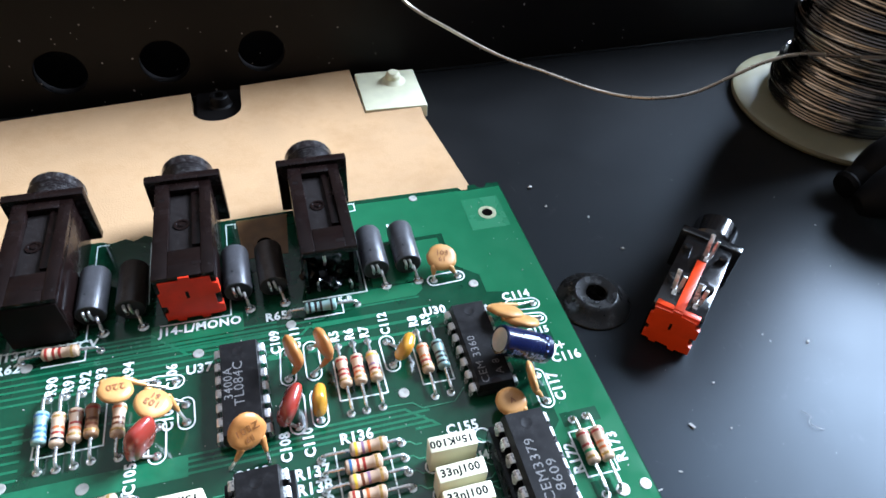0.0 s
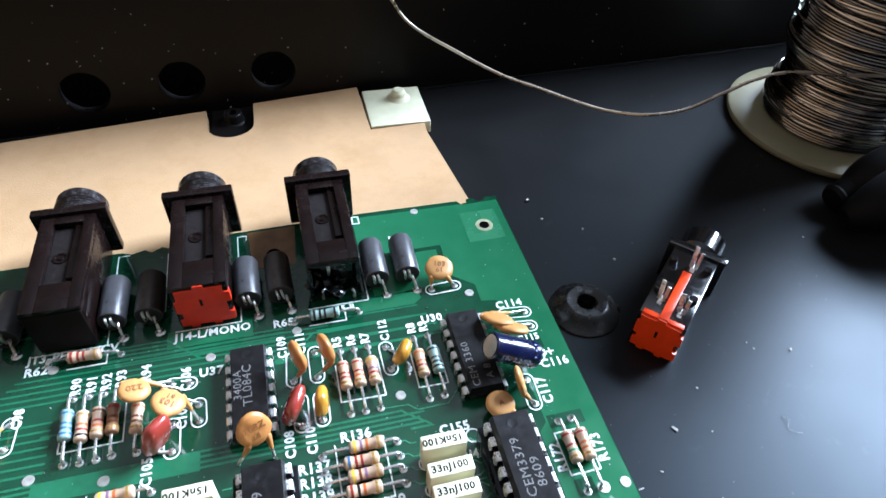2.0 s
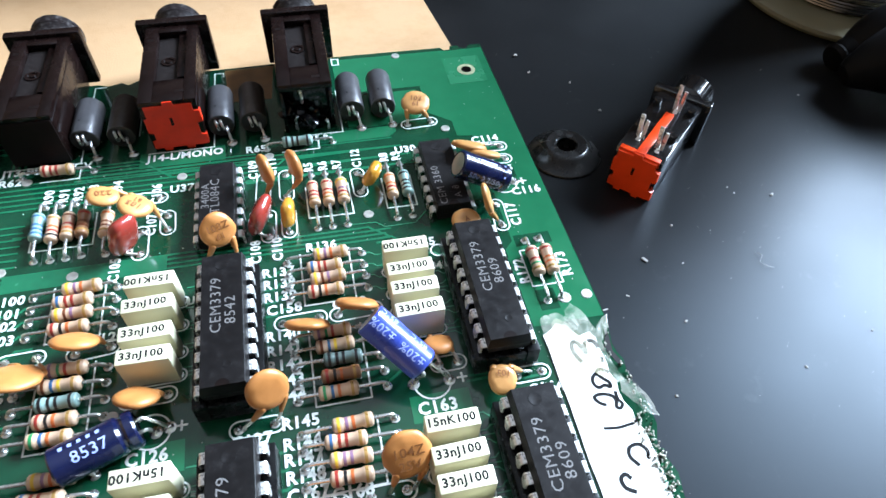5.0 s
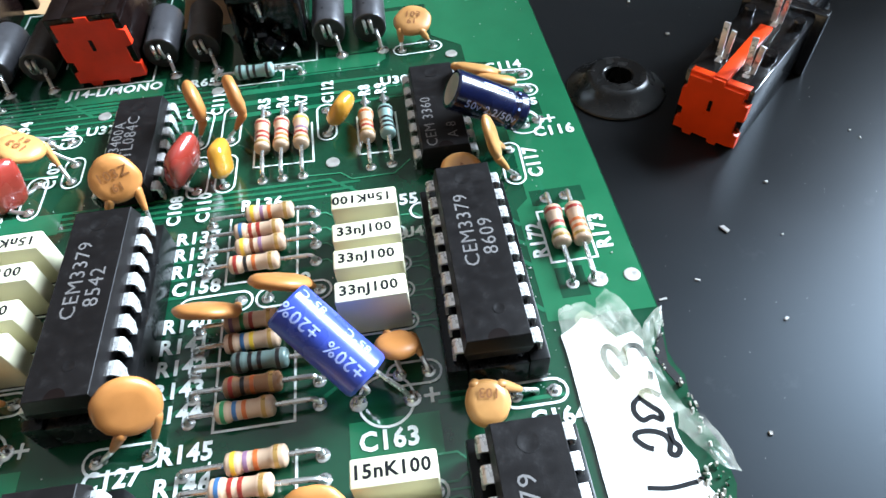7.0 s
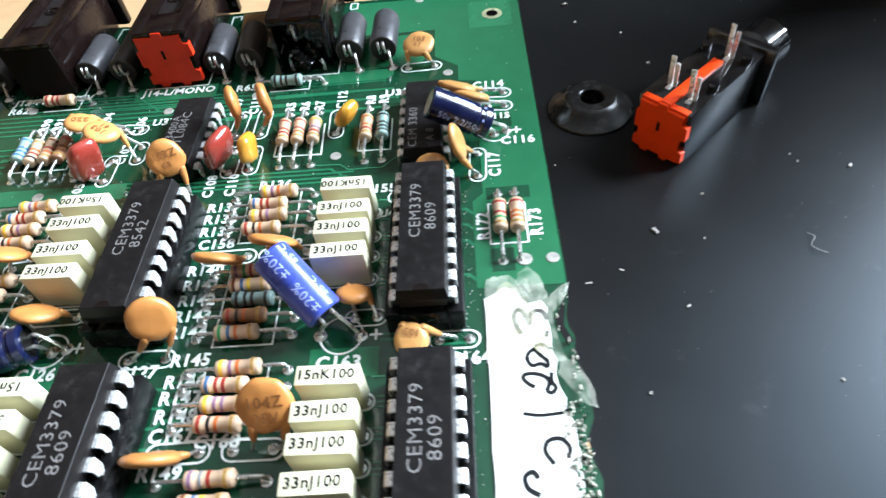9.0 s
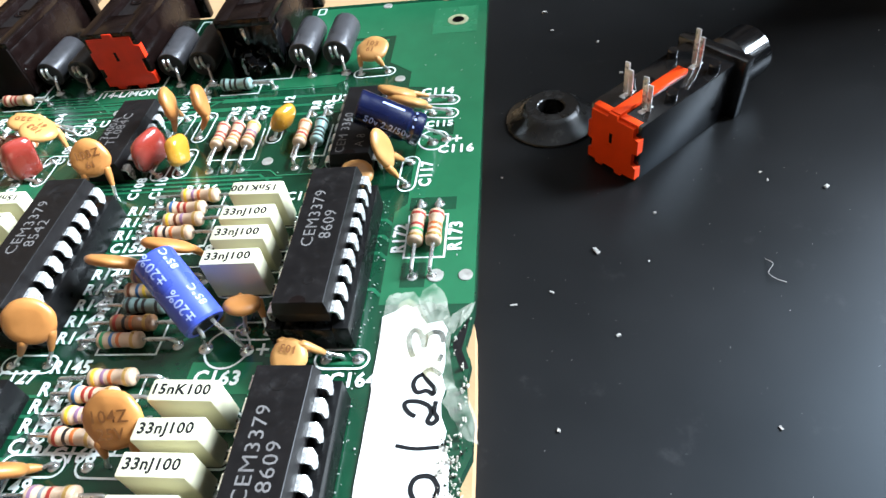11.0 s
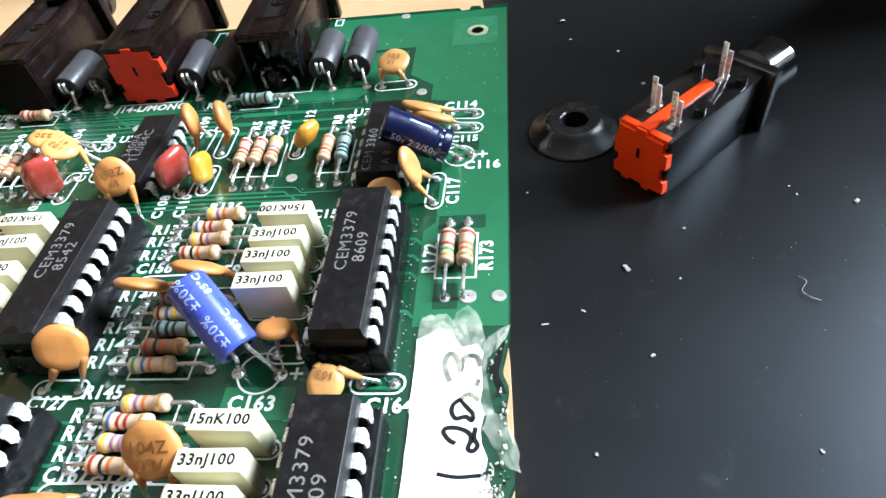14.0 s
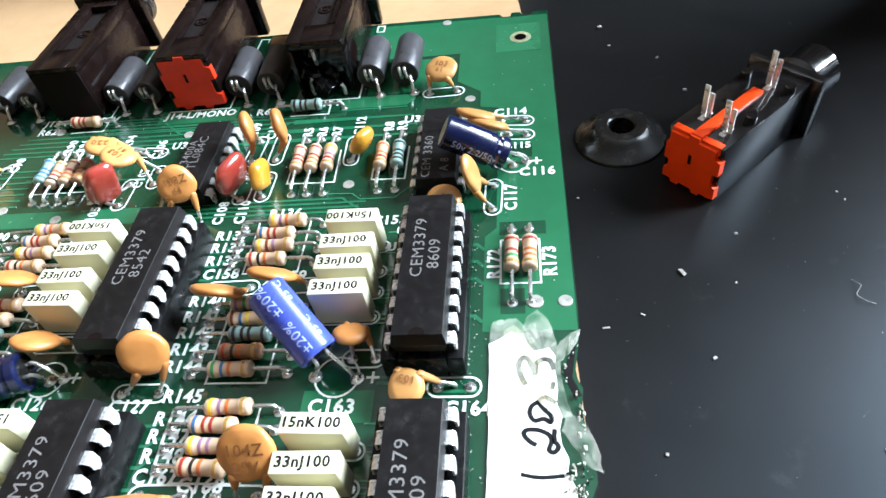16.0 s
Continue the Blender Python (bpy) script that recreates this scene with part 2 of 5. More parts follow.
def box(bm, x0, x1, y0, y1, z0, z1, bev=0.0, seg=2, m=None):
    vs = [bm.verts.new((x, y, z)) for z in (z0, z1) for y in (y0, y1) for x in (x0, x1)]
    fs = [bm.faces.new([vs[i] for i in f]) for f in ((0, 2, 3, 1), (4, 5, 7, 6), (0, 1, 5, 4), (2, 6, 7, 3), (0, 4, 6, 2), (1, 3, 7, 5))]
    if bev:
        r = bmesh.ops.bevel(bm, geom=list({e for f in fs for e in f.edges}), offset=bev, segments=seg, affect="EDGES", profile=0.5)
        vs = list({v for f in r["faces"] for v in f.verts} | {v for v in vs if v.is_valid})
    if m is not None:
        bmesh.ops.transform(bm, matrix=m, verts=[v for v in vs if v.is_valid])
    return bm


def newbox(*a, **k):
    return box(bmesh.new(), *a, **k)


def lathe(bm, profile, seg=24, m=None):
    """Rings of (radius, height) round z; a zero radius closes an end."""
    m = m or Matrix()
    rings = []
    for r, z in profile:
        if r <= 1e-6:
            rings.append([bm.verts.new(m @ Vector((0, 0, z)))])
        else:
            rings.append([bm.verts.new(m @ Vector((r * math.cos(a), r * math.sin(a), z))) for a in (2 * math.pi * i / seg for i in range(seg))])
    for a, b in zip(rings, rings[1:]):
        for i in range(seg):
            j = (i + 1) % seg
            q = [a[i % len(a)], a[j % len(a)], b[j % len(b)], b[i % len(b)]]
            q = list(dict.fromkeys(q))
            if len(q) > 2:
                bm.faces.new(q)
    return bm


def loft(bm, sections):
    """Closed loops of equal length joined in order, both ends capped."""
    rings = [[bm.verts.new(p) for p in s] for s in sections]
    n = len(rings[0])
    for a, b in zip(rings, rings[1:]):
        for i in range(n):
            bm.faces.new((a[i], a[(i + 1) % n], b[(i + 1) % n], b[i]))
    bm.faces.new(rings[0][::-1])
    bm.faces.new(rings[-1])
    return bm


def prism(bm, pts, z0, z1):
    return loft(bm, [[(x, y, z0) for x, y in pts], [(x, y, z1) for x, y in pts]])


def smooth_path(pts, n=4):
    """A Catmull-Rom line through the points."""
    p = [Vector(q) for q in pts]
    p = [p[0] * 2 - p[1]] + p + [p[-1] * 2 - p[-2]]
    out = []
    for i in range(1, len(p) - 2):
        for k in range(n):
            t = k / n
            out.append(0.5 * ((2 * p[i]) + (p[i + 1] - p[i - 1]) * t + (2 * p[i - 1] - 5 * p[i] + 4 * p[i + 1] - p[i + 2]) * t * t
                              + (3 * p[i] - p[i - 1] - 3 * p[i + 1] + p[i + 2]) * t ** 3))
    return out + [p[-2]]


def tube(bm, pts, r, sides=8, flat=1.0):
    """A round wire along the points; r may be a list, one radius a point."""
    pts = [Vector(p) for p in pts]
    rs = r if isinstance(r, (list, tuple)) else [r] * len(pts)
    rings, up = [], Vector((0.13, 0.29, 0.95))
    for i, p in enumerate(pts):
        d = (pts[min(i + 1, len(pts) - 1)] - pts[max(i - 1, 0)]).normalized()
        u = d.cross(up)
        u = (u if u.length > 1e-3 else d.cross(Vector((1, 0, 0)))).normalized()
        v = d.cross(u)
        up = u.cross(d)
        rings.append([bm.verts.new(p + rs[i] * (math.cos(a) * u + flat * math.sin(a) * v)) for a in (2 * math.pi * k / sides for k in range(sides))])
    for a, b in zip(rings, rings[1:]):
        for i in range(sides):
            bm.faces.new((a[i], a[(i + 1) % sides], b[(i + 1) % sides], b[i]))
    bm.faces.new(rings[0][::-1])
    bm.faces.new(rings[-1])
    return bm


def ribbon(bm, pts, w, z, closed=False):
    """A flat line of width w at height z, with mitred corners."""
    p = [Vector((x, y)) for x, y in pts]
    n = len(p)
    L, R = [], []
    for i in range(n):
        a = p[i - 1] if (i or closed) else None
        b = p[(i + 1) % n] if (i < n - 1 or closed) else None
        d1 = (p[i] - a).normalized() if a is not None else (b - p[i]).normalized()
        d2 = (b - p[i]).normalized() if b is not None else d1
        t = d1 + d2
        t = t.normalized() if t.length > 1e-6 else d1
        k = w / 2 / max(0.35, t.dot(d1))
        o = Vector((-t.y, t.x)) * k
        L.append(bm.verts.new((*(p[i] + o), z)))
        R.append(bm.verts.new((*(p[i] - o), z)))
    for i in range(n if closed else n - 1):
        j = (i + 1) % n
        bm.faces.new((L[i], R[i], R[j], L[j]))
    return bm


def text_mesh(s, size, bold=0.0, align="CENTER"):
    """The string as a flat bmesh in the xy plane, letters about `size` mm high."""
    cu = bpy.data.curves.new("text", "FONT")
    cu.body, cu.size, cu.align_x, cu.align_y, cu.offset, cu.resolution_u = s, size * 1.3, align, "CENTER", bold, 2
    cu.space_character = 1.08
    ob = bpy.data.objects.new("text", cu)
    me = bpy.data.meshes.new_from_object(ob)
    bm = bmesh.new()
    bm.from_mesh(me)
    bpy.data.objects.remove(ob)
    bpy.data.meshes.remove(me)
    bpy.data.curves.remove(cu)
    return bm


def flat_text(name, s, size, material, parent, x, y, z, rz=0.0, sx=1.0, bold=0.02, m=None, label=""):
    bm = text_mesh(s, size, bold)
    mx = m if m is not None else Matrix.Translation((x, y, z)) @ Matrix.Rotation(radians(rz), 4, "Z")
    bmesh.ops.transform(bm, matrix=mx @ Matrix.Diagonal((sx, 1, 1, 1)), verts=bm.verts)
    return part(name, bm, material, parent, label or f'print reading "{s}"', smooth=False)


def axes(origin, ahead, up=(0, 0, 1)):
    """A frame at origin whose z runs along ahead and whose y leans towards up."""
    z = Vector(ahead).normalized()
    x = Vector(up).cross(z)
    x = (x if x.length > 1e-4 else Vector((1, 0, 0)).cross(z)).normalized()
    y = z.cross(x)
    return Matrix.Translation(origin) @ Matrix((x, y, z)).transposed().to_4x4()


# ---------------------------------------------------------------- room that closes the place
def slab(name, x0, x1, y0, y1, z0, z1, material, label):
    ob = new(name, finish(newbox(x0 / MM, x1 / MM, y0 / MM, y1 / MM, z0 / MM, z1 / MM), material, False))
    return tagged(ob, label, "room", kind="structure")


R_, T_ = ROOM, 0.1
slab("floor", R_["x0"], R_["x1"], R_["y0"], R_["y1"], R_["z0"] - T_, R_["z0"], TABLE, "dark brown wooden surface under the case")
slab("ceiling", R_["x0"], R_["x1"], R_["y0"], R_["y1"], R_["z1"], R_["z1"] + T_, ROOMCEIL, "plain warm white ceiling")
# Unseen wall toned tan so metal pins mirror warmth from the left.
slab("wall_west", R_["x0"] - T_, R_["x0"], R_["y0"], R_["y1"], R_["z0"], R_["z1"], ROOMWARM, "plain tan wall, added unseen to warm reflections")
slab("wall_south", R_["x0"], R_["x1"], R_["y0"] - T_, R_["y0"], R_["z0"], R_["z1"], ROOMWALL, "plain warm painted wall")
slab("wall_north", R_["x0"], R_["x1"], R_["y1"], R_["y1"] + T_, R_["z0"], R_["z1"], ROOMWALL, "plain warm painted wall")
_w = bmesh.new()
for a in ((R_["y0"], WIN["y0"], R_["z0"], R_["z1"]), (WIN["y1"], R_["y1"], R_["z0"], R_["z1"]),
          (WIN["y0"], WIN["y1"], R_["z0"], WIN["z0"]), (WIN["y0"], WIN["y1"], WIN["z1"], R_["z1"])):
    box(_w, R_["x1"] / MM, (R_["x1"] + T_) / MM, a[0] / MM, a[1] / MM, a[2] / MM, a[3] / MM)
tagged(new("wall_east", finish(_w, ROOMWALL, False)), "plain warm painted wall with a window opening", "wall", kind="structure")

# ---------------------------------------------------------------- black case: panel and rear wall with holes
FLOOR_Z, CARD_Z = -7.6, -4.1
WALL_M = Matrix.Translation((46.2, 111.8, 0)) @ Matrix.Rotation(math.atan(0.04), 4, "Z")
case = thing("instrument_case", "black plastic instrument case, bottom panel and rear wall with jack holes", "case")
bm = newbox(-330, 420, -260, 120, -12, FLOOR_Z, bev=0.4)
part("bottom_panel", bm, PANEL, case, "satin black moulded panel")


def holed_wall(x0, x1, z0, z1, y0, y1, holes, r):
    """An upright slab along x with round holes cut through it."""
    bm = bmesh.new()
    n = 32
    xs = [x0] + [v for h in holes for v in (h[0] - r - 2, h[0] + r + 2)] + [x1]
    for i in range(0, len(xs), 2):
        box(bm, xs[i], xs[i + 1], y0, y1, z0, z1)
    for hx, hz in holes:
        a0, a1, b0, b1 = hx - r - 2, hx + r + 2, z0, z1
        ring = []
        for k in range(n):
            t = 2 * math.pi * (k + 0.5) / n
            c, s = math.cos(t), math.sin(t)
            q = min((a1 - hx) / abs(c), ((b1 - hz) if s > 0 else (hz - b0)) / max(1e-6, abs(s)))
            ring.append(((hx + r * c, hz + r * s), (hx + q * c, hz + q * s)))
        V = [[bm.verts.new((p[0], y, p[1])) for p in pr for y in (y0, y1)] for pr in ring]
        for k in range(n):
            p, q = V[k], V[(k + 1) % n]
            for f in ((p[0], q[0], q[1], p[1]), (p[0], p[2], q[2], q[0]), (p[1], q[1], q[3], p[3])):
                bm.faces.new(f)
        for cx, cz, k in ((a1, b1, n // 8), (a0, b1, 3 * n // 8), (a0, b0, 5 * n // 8), (a1, b0, 7 * n // 8)):
            ks = sorted(range(n), key=lambda i: (V[i][2].co.x - cx) ** 2 + (V[i][2].co.z - cz) ** 2)
            xe = min((i for i in range(n) if abs(V[i][2].co.x - cx) < 1e-3), key=lambda i: abs(V[i][2].co.z - cz))
            ze = min((i for i in range(n) if abs(V[i][2].co.z - cz) < 1e-3), key=lambda i: abs(V[i][2].co.x - cx))
            for y, o in ((y0, 2), (y1, 3)):
                c = bm.verts.new((cx, y, cz))
                if xe != ze:
                    bm.faces.new((V[xe][o], c, V[ze][o]))
    bmesh.ops.remove_doubles(bm, verts=bm.verts, dist=0.001)
    return bm


bm = holed_wall(-330, 330, FLOOR_Z - 0.1, 36, 0, 2.6, [(-100.2, 3.6), (-75.8, 3.8), (-51.4, 4.0)], 6.0)
bmesh.ops.transform(bm, matrix=WALL_M, verts=bm.verts)
part("rear_wall", bm, CASEWALL, case, "black rear wall with three round holes", angle=30)
bm = newbox(-330, 330, 14, 16, -12, 36)
bmesh.ops.transform(bm, matrix=WALL_M, verts=bm.verts)
part("rear_skirt", bm, CASEWALL, case)

bm = tube(bmesh.new(), [WALL_M @ Vector((x, -0.25, FLOOR_Z + 0.15)) for x in (-330, 0, 330)], 0.42, 10)
part("base_lip", bm, PANEL, case)

# Screw boss in the card's notch.
boss = bmesh.new()
prism(boss, [(-6, 12), (-6, -4)] + [(6 * math.cos(a), -4 + 5 * math.sin(a)) for a in (math.pi + math.pi * k / 12 for k in range(1, 12))] + [(6, -4), (6, 12)], FLOOR_Z, -6.4)
lathe(boss, [(3.2, -6.4), (2.7, -6.0), (2.4, -3.9), (2.15, -3.6), (1.25, -3.6), (1.15, -5.6), (0, -5.6)], 24)
bmesh.ops.transform(boss, matrix=Matrix.Translation((-17.9, 103, 0)), verts=boss.verts)
part("screw_boss", boss, CASEWALL, case, "black moulded screw boss")

# Dust specks stuck to the rear wall.
random.seed(17)
bm = bmesh.new()
for i in range(90):
    k = random.uniform(0.05, 0.2)
    box(bm, -k, k, -k * 0.5, k * 0.5, -k, k, m=WALL_M @ Matrix.Translation((random.uniform(-150, 60), -0.03, random.uniform(-6, 29))) @ Matrix.Rotation(random.uniform(0, 3), 4, "Y"))
tagged(new("wall_dust", finish(bm, CRUMB, False)), "pale dust specks on the black rear wall", "dust", kind="stuff")

# ---------------------------------------------------------------- brown card under the board
card = bmesh.new()
arc = [(-18.6 + 6.2 * math.cos(a), 97.6 + 5.8 * math.sin(a)) for a in (-math.pi * k / 12 for k in range(0, 13))]
prism(card, [(-150, -120), (42.3, -120), (42.1, -60), (41.9, -36), (41.5, -27), (40.2, -22), (39.6, 20), (36.6, 54), (33.2, 84), (33.4, 88.5), (18.3, 88.1), (17.9, 110.4), (-12.2, 107.2)]
      + [(-12.4, 98.0)] + arc[1:-1] + [(-24.8, 97.0), (-25.0, 105.8), (-70, 101.0), (-150, 92.5)], FLOOR_Z + 0.02, CARD_Z)
card_ob = tagged(new("fibreboard_sheet", finish(card, CARD, True, 30)), "plain brown fibreboard sheet under the circuit board", "board sheet")

# White adhesive stand-off pad.
pad = thing("adhesive_standoff", "off-white square adhesive stand-off with a worn peg", "stand-off", x=27.1, y=98.0, z=FLOOR_Z, rz=-1)
part("base", newbox(-8.4, 8.4, -9.3, 9.3, 0, 3.9, bev=0.35), PADWHITE, pad)
part("peg", lathe(bmesh.new(), [(3.6, 3.8), (2.9, 4.3), (2.2, 4.9), (2.0, 5.9), (1.4, 6.6), (0, 6.8)], 20, Matrix.Translation((1.6, 4.0, 0))), PADWHITE, pad)

# ---------------------------------------------------------------- circuit board
random.seed(11)
ZB = -1.6
board = thing("circuit_board", "green printed circuit board with white lettering and a broken, taped edge", "circuit board")
outline = [(41.4, 49.9), (38.6, 50.1)]
outline += [(37.3 + 1.25 * math.cos(a), 50.1 + 1.25 * math.sin(a)) for a in (-math.pi * k / 8 for k in range(9))]
outline += [(35.2, 50.2), (34.3, 50.2), (34.0, 48.9), (32.6, 48.8), (31.9, 49.9), (10, 50.2), (-30.6, 49.2), (-31.4, 47.6), (-33, 48.4), (-35, 47.2), (-36.4, 48.2), (-39, 47.4), (-41, 48.2), (-130, 47.6),
            (-130, -95), (42.4, -95), (42.3, -60), (41.4, -56), (42.2, -52), (41.0, -48), (42.3, -45), (42.3, -41.2), (41.6, -39.3), (41.4, -36.4),
            (41.7, -34.3), (41.2, -33.1), (41.0, -31.6), (41.4, -29.5), (41.8, -26.9), (41.9, -24), (41.6, 10)]
bm = prism(bmesh.new(), outline, ZB, 0.0)
part("laminate", bm, MASK, board, "green lacquered glass-fibre laminate", smooth=False)
Z1, Z2, Z3, Z4 = 0.035, 0.05, 0.065, 0.09


def sheet(name, pts, z, material, label=""):
    bm = bmesh.new()
    prism(bm, pts, 0.0, z)
    return part(name, bm, material, board, label, smooth=False)


def rect(x0, x1, y0, y1):
    return [(x0, y0), (x1, y0), (x1, y1), (x0, y1)]


# Copper areas under the lacquer: the right margin, and smaller fields.
sheet("copper_area", [(7.2, 48.9), (31.6, 48.7), (33.4, 48.4), (41.2, 48.6), (41.5, 10), (41.7, -26.4), (30.2, -26.4), (30.2, -10.6), (31.8, -9), (31.8, -7), (31.8, 19.0), (28.8, 19.5), (28.8, 24), (24.6, 27.5), (24.6, 36.6), (7.2, 36.6)], Z1, POUR)
sheet("copper_area", [(8.2, 35.6), (23.4, 35.6), (23.4, 27.4), (21.2, 25.2), (8.2, 25.2)], Z1, POUR)
sheet("copper_area", [(2.5, 24.8), (17.2, 24.8), (17.2, 22.9), (15.6, 21.6), (5, 21.6)], Z2, POUR)
sheet("copper_area", rect(-31, -15.6, 20.6, 24.6), Z1, POUR)
sheet("copper_area", [(9.2, -34.3), (17.8, -34.3), (17.8, -38.4), (9.2, -38.4)], Z1, POUR)
sheet("copper_area", rect(-29.2, -21.2, -38.6, -34.2), Z1, POUR)
sheet("copper_area", rect(-52, -41, 37, 46.5), Z1, MASK)
sheet("copper_area", rect(-50, -25, -4.6, -1.2), Z1, TRACE)
sheet("corner_area", [(31.3, 36.0), (39.6, 36.0), (39.6, 45.6), (31.3, 45.6)], Z3, mat("light_green_mask", (0.020, 0.150, 0.066), 0.25, var=0.15, scale=150, coat=0.3), "paler green square round a hole")
sheet("dark_patch", rect(32.4, 35.5, -23.8, -19.8), Z2, MASK)
sheet("dark_patch", rect(32.2, 38.6, -10.4, -7.9), Z2, MASK)
sheet("dark_patch", rect(34.0, 37.2, 5.9, 8.9), Z2, MASK)
# Black sheet laid on the laminate as the shade inside a torn cavity.
sheet("hollow_shade", [(39.5, -32.2), (40.2, -30.6), (41.3, -28.2), (41.0, -30.6), (40.6, -32.8), (41.5, -35.2), (40.7, -35.4)], Z2, EPOXY, "flat black sheet painted as shade in the torn laminate")
sheet("bare_patch", [(-15.6, 48.9), (-5.4, 49.1), (-6.2, 37.6), (-14.6, 37.6)], Z2, BARE, "brown bare laminate round a screw hole")

# Plated holes: ring and a flat black disc painted as the hole's shade.
def ring_hole(name, x, y, r0, r1, material, z=Z4):
    part(name, lathe(bmesh.new(), [(r0, 0.02), (r0, z + 0.03), (r1, z + 0.02), (r1 + 0.1, 0.0)], 24, Matrix.Translation((x, y, 0))), material, board)
    part("bore_shade", lathe(bmesh.new(), [(r0 + 0.02, 0.075), (r0 - 0.1, 0.08), (0, 0.08)], 20, Matrix.Translation((x, y, 0))), VOID, board)


ring_hole("mounting_hole", 35.9, 40.7, 1.15, 1.95, mat("pale_ring", (0.30, 0.30, 0.17), 0.5, var=0.4, scale=900))
ring_hole("mounting_hole", -10.4, 41.4, 1.5, 2.2, BARE)


def tracks(name, lines, w=0.42, z=Z2, material=TRACE):
    for k, pts in enumerate(lines):
        part(name, ribbon(bmesh.new(), pts, w, z + 0.0002 * k), material, board, smooth=False)


def jog(x0, x1, y, dy, at):
    return [(x0, y), (at, y), (at + abs(dy), y + dy), (x1, y + dy)]


L = []
for i in range(6):
    y = 12.6 + i * 1.27
    L.append(jog(-60 + i, 19.5 - i * 0.7, y + 1.0, 1.27 if i % 2 else 0.0, -12 + 2 * i))
for i in range(4):
    L.append(jog(-55, 12 - i, -1.3 - i * 0.95, -0.9, 8.2 + i * 1.2))
for i in range(5):
    L.append([(-42, 19.2 + i * 0.9), (-27 - i, 19.2 + i * 0.9), (-25 - i, 17.4 + i * 0.9), (-10, 17.4 + i * 0.9)])
L.append([(6.9, -31.2), (9.2, -29.6), (14.5, -29.4)])
L += [[(17.8, -32.6), (28, -32.6)], [(17.8, -33.4), (24.5, -33.4), (25.6, -34.5), (30, -34.5)]]
L += [[(33.9, -8), (33.9, -6.4), (32.2, -6.4)], [(-27, 6), (-34, 6), (-35, 7), (-50, 7)]]
for i in range(7):
    L.append([(-60, 9.6 + i * 0.01 - i * 1.5), (-48.5, 9.6 - i * 1.5)])
for dx in (0.0, -38.1):
    for dy in (0.0, -29.7):
        for i in range(8):
            y = -8.2 - i * 2.54 - (7.5 if i > 3 else 0) * 0.6
            L.append([(-5 + dx, y + dy), (-7.4 + dx, y + dy), (-8.3 + dx, y + dy - 0.9), (-11 + dx, y + dy - 0.9)])
tracks("track", L)
fine = []
for dx, dy in ((0.0, 0.0), (-38.1, 0.2), (0.7, -29.6), (-37.4, -29.4)):
    for i in range(13):
        y = -9.6 - i * 1.32
        k = (0.7, -0.6, 0.0)[i % 3]
        fine.append([(20.2 + dx, y + dy), (18.9 + dx - 0.2 * (i % 2), y + dy), (18.2 + dx - 0.2 * (i % 2), y + dy + k), (16.4 + dx, y + dy + k)])
fine.append([(5.4, -0.2), (9.6, -0.4), (11.0, -1.7), (16.4, -1.7), (18.6, 0.5)])
for i in range(4):
    fine.append([(6.4, -6.9 - 2.4 * i), (7.6, -6.9 - 2.4 * i), (8.4, -7.6 - 2.4 * i), (9.4, -7.6 - 2.4 * i)])
tracks("fine_track", fine, 0.20, Z2 + 0.012, FINETRACK)
tracks("track", [[(27.9, y), (29.2, y), (30.2, y - 1)] for y in (-12, -15, -18, -24)] + [[(-60, 32 - i * 1.6), (-56 + i, 32 - i * 1.6), (-53 + i, 29 - i * 1.6), (-53 + i, 22)] for i in range(3)], 0.5, Z2)

# Solder joints and vias: one mesh each, shared.
joint_me = finish(lathe(bmesh.new(), [(0.98, 0.0), (0.95, 0.09), (0.62, 0.16), (0.42, 0.34), (0.3, 0.62), (0, 0.7)], 14), TIN)
via_me = finish(lathe(bmesh.new(), [(0.92, 0.0), (0.88, 0.1), (0.5, 0.13), (0.2, 0.06), (0, 0.05)], 14), mat("dull_via", (0.42, 0.40, 0.36), 0.45, metal=0.4, var=0.25, scale=900))


def joint(x, y, s=1.0):
    ob = part("solder_joint", joint_me, TIN, board)
    ob.matrix_basis = pose(x * MM, y * MM, 0.04 * MM) @ Matrix.Diagonal((s, s, s, 1))


def via(x, y, s=1.0):
    ob = part("via", via_me, TIN, board)
    ob.matrix_basis = pose(x * MM, y * MM, 0.04 * MM) @ Matrix.Diagonal((s, s, s, 1))


for x, y in ((40.5, -22.0), (8.65, 1.7), (-23.3, 17.2), (21.4, 48.3), (-50.5, -0.3), (-51.5, -5.2), (-39.4, -3.0), (-50.0, 20.4), (-7.6, 19.9), (27, 22), (-31, -29.2)):
    via(x, y)
via(36.75, -22.0, 1.15)


SILK_COUNT = [0]


def silk(pts, closed=False, w=0.26):
    SILK_COUNT[0] += 1
    part("silk_outline", ribbon(bmesh.new(), pts, w, Z4 + 0.0004 * SILK_COUNT[0], closed), SILK, board, smooth=False)


def oval(x0, y0, x1, y1, r=1.25):
    """A capsule outline round two pads."""
    d = Vector((x1 - x0, y1 - y0))
    a0 = math.atan2(d.y, d.x)
    pts = [(x1 + r * math.cos(a0 - math.pi / 2 + math.pi * k / 8), y1 + r * math.sin(a0 - math.pi / 2 + math.pi * k / 8)) for k in range(9)]
    pts += [(x0 + r * math.cos(a0 + math.pi / 2 + math.pi * k / 8), y0 + r * math.sin(a0 + math.pi / 2 + math.pi * k / 8)) for k in range(9)]
    silk(pts, True)
    joint(x0, y0, 0.72)
    joint(x1, y1, 0.72)


def circle(x, y, r):
    silk([(x + r * math.cos(2 * math.pi * k / 28), y + r * math.sin(2 * math.pi * k / 28)) for k in range(28)], True)


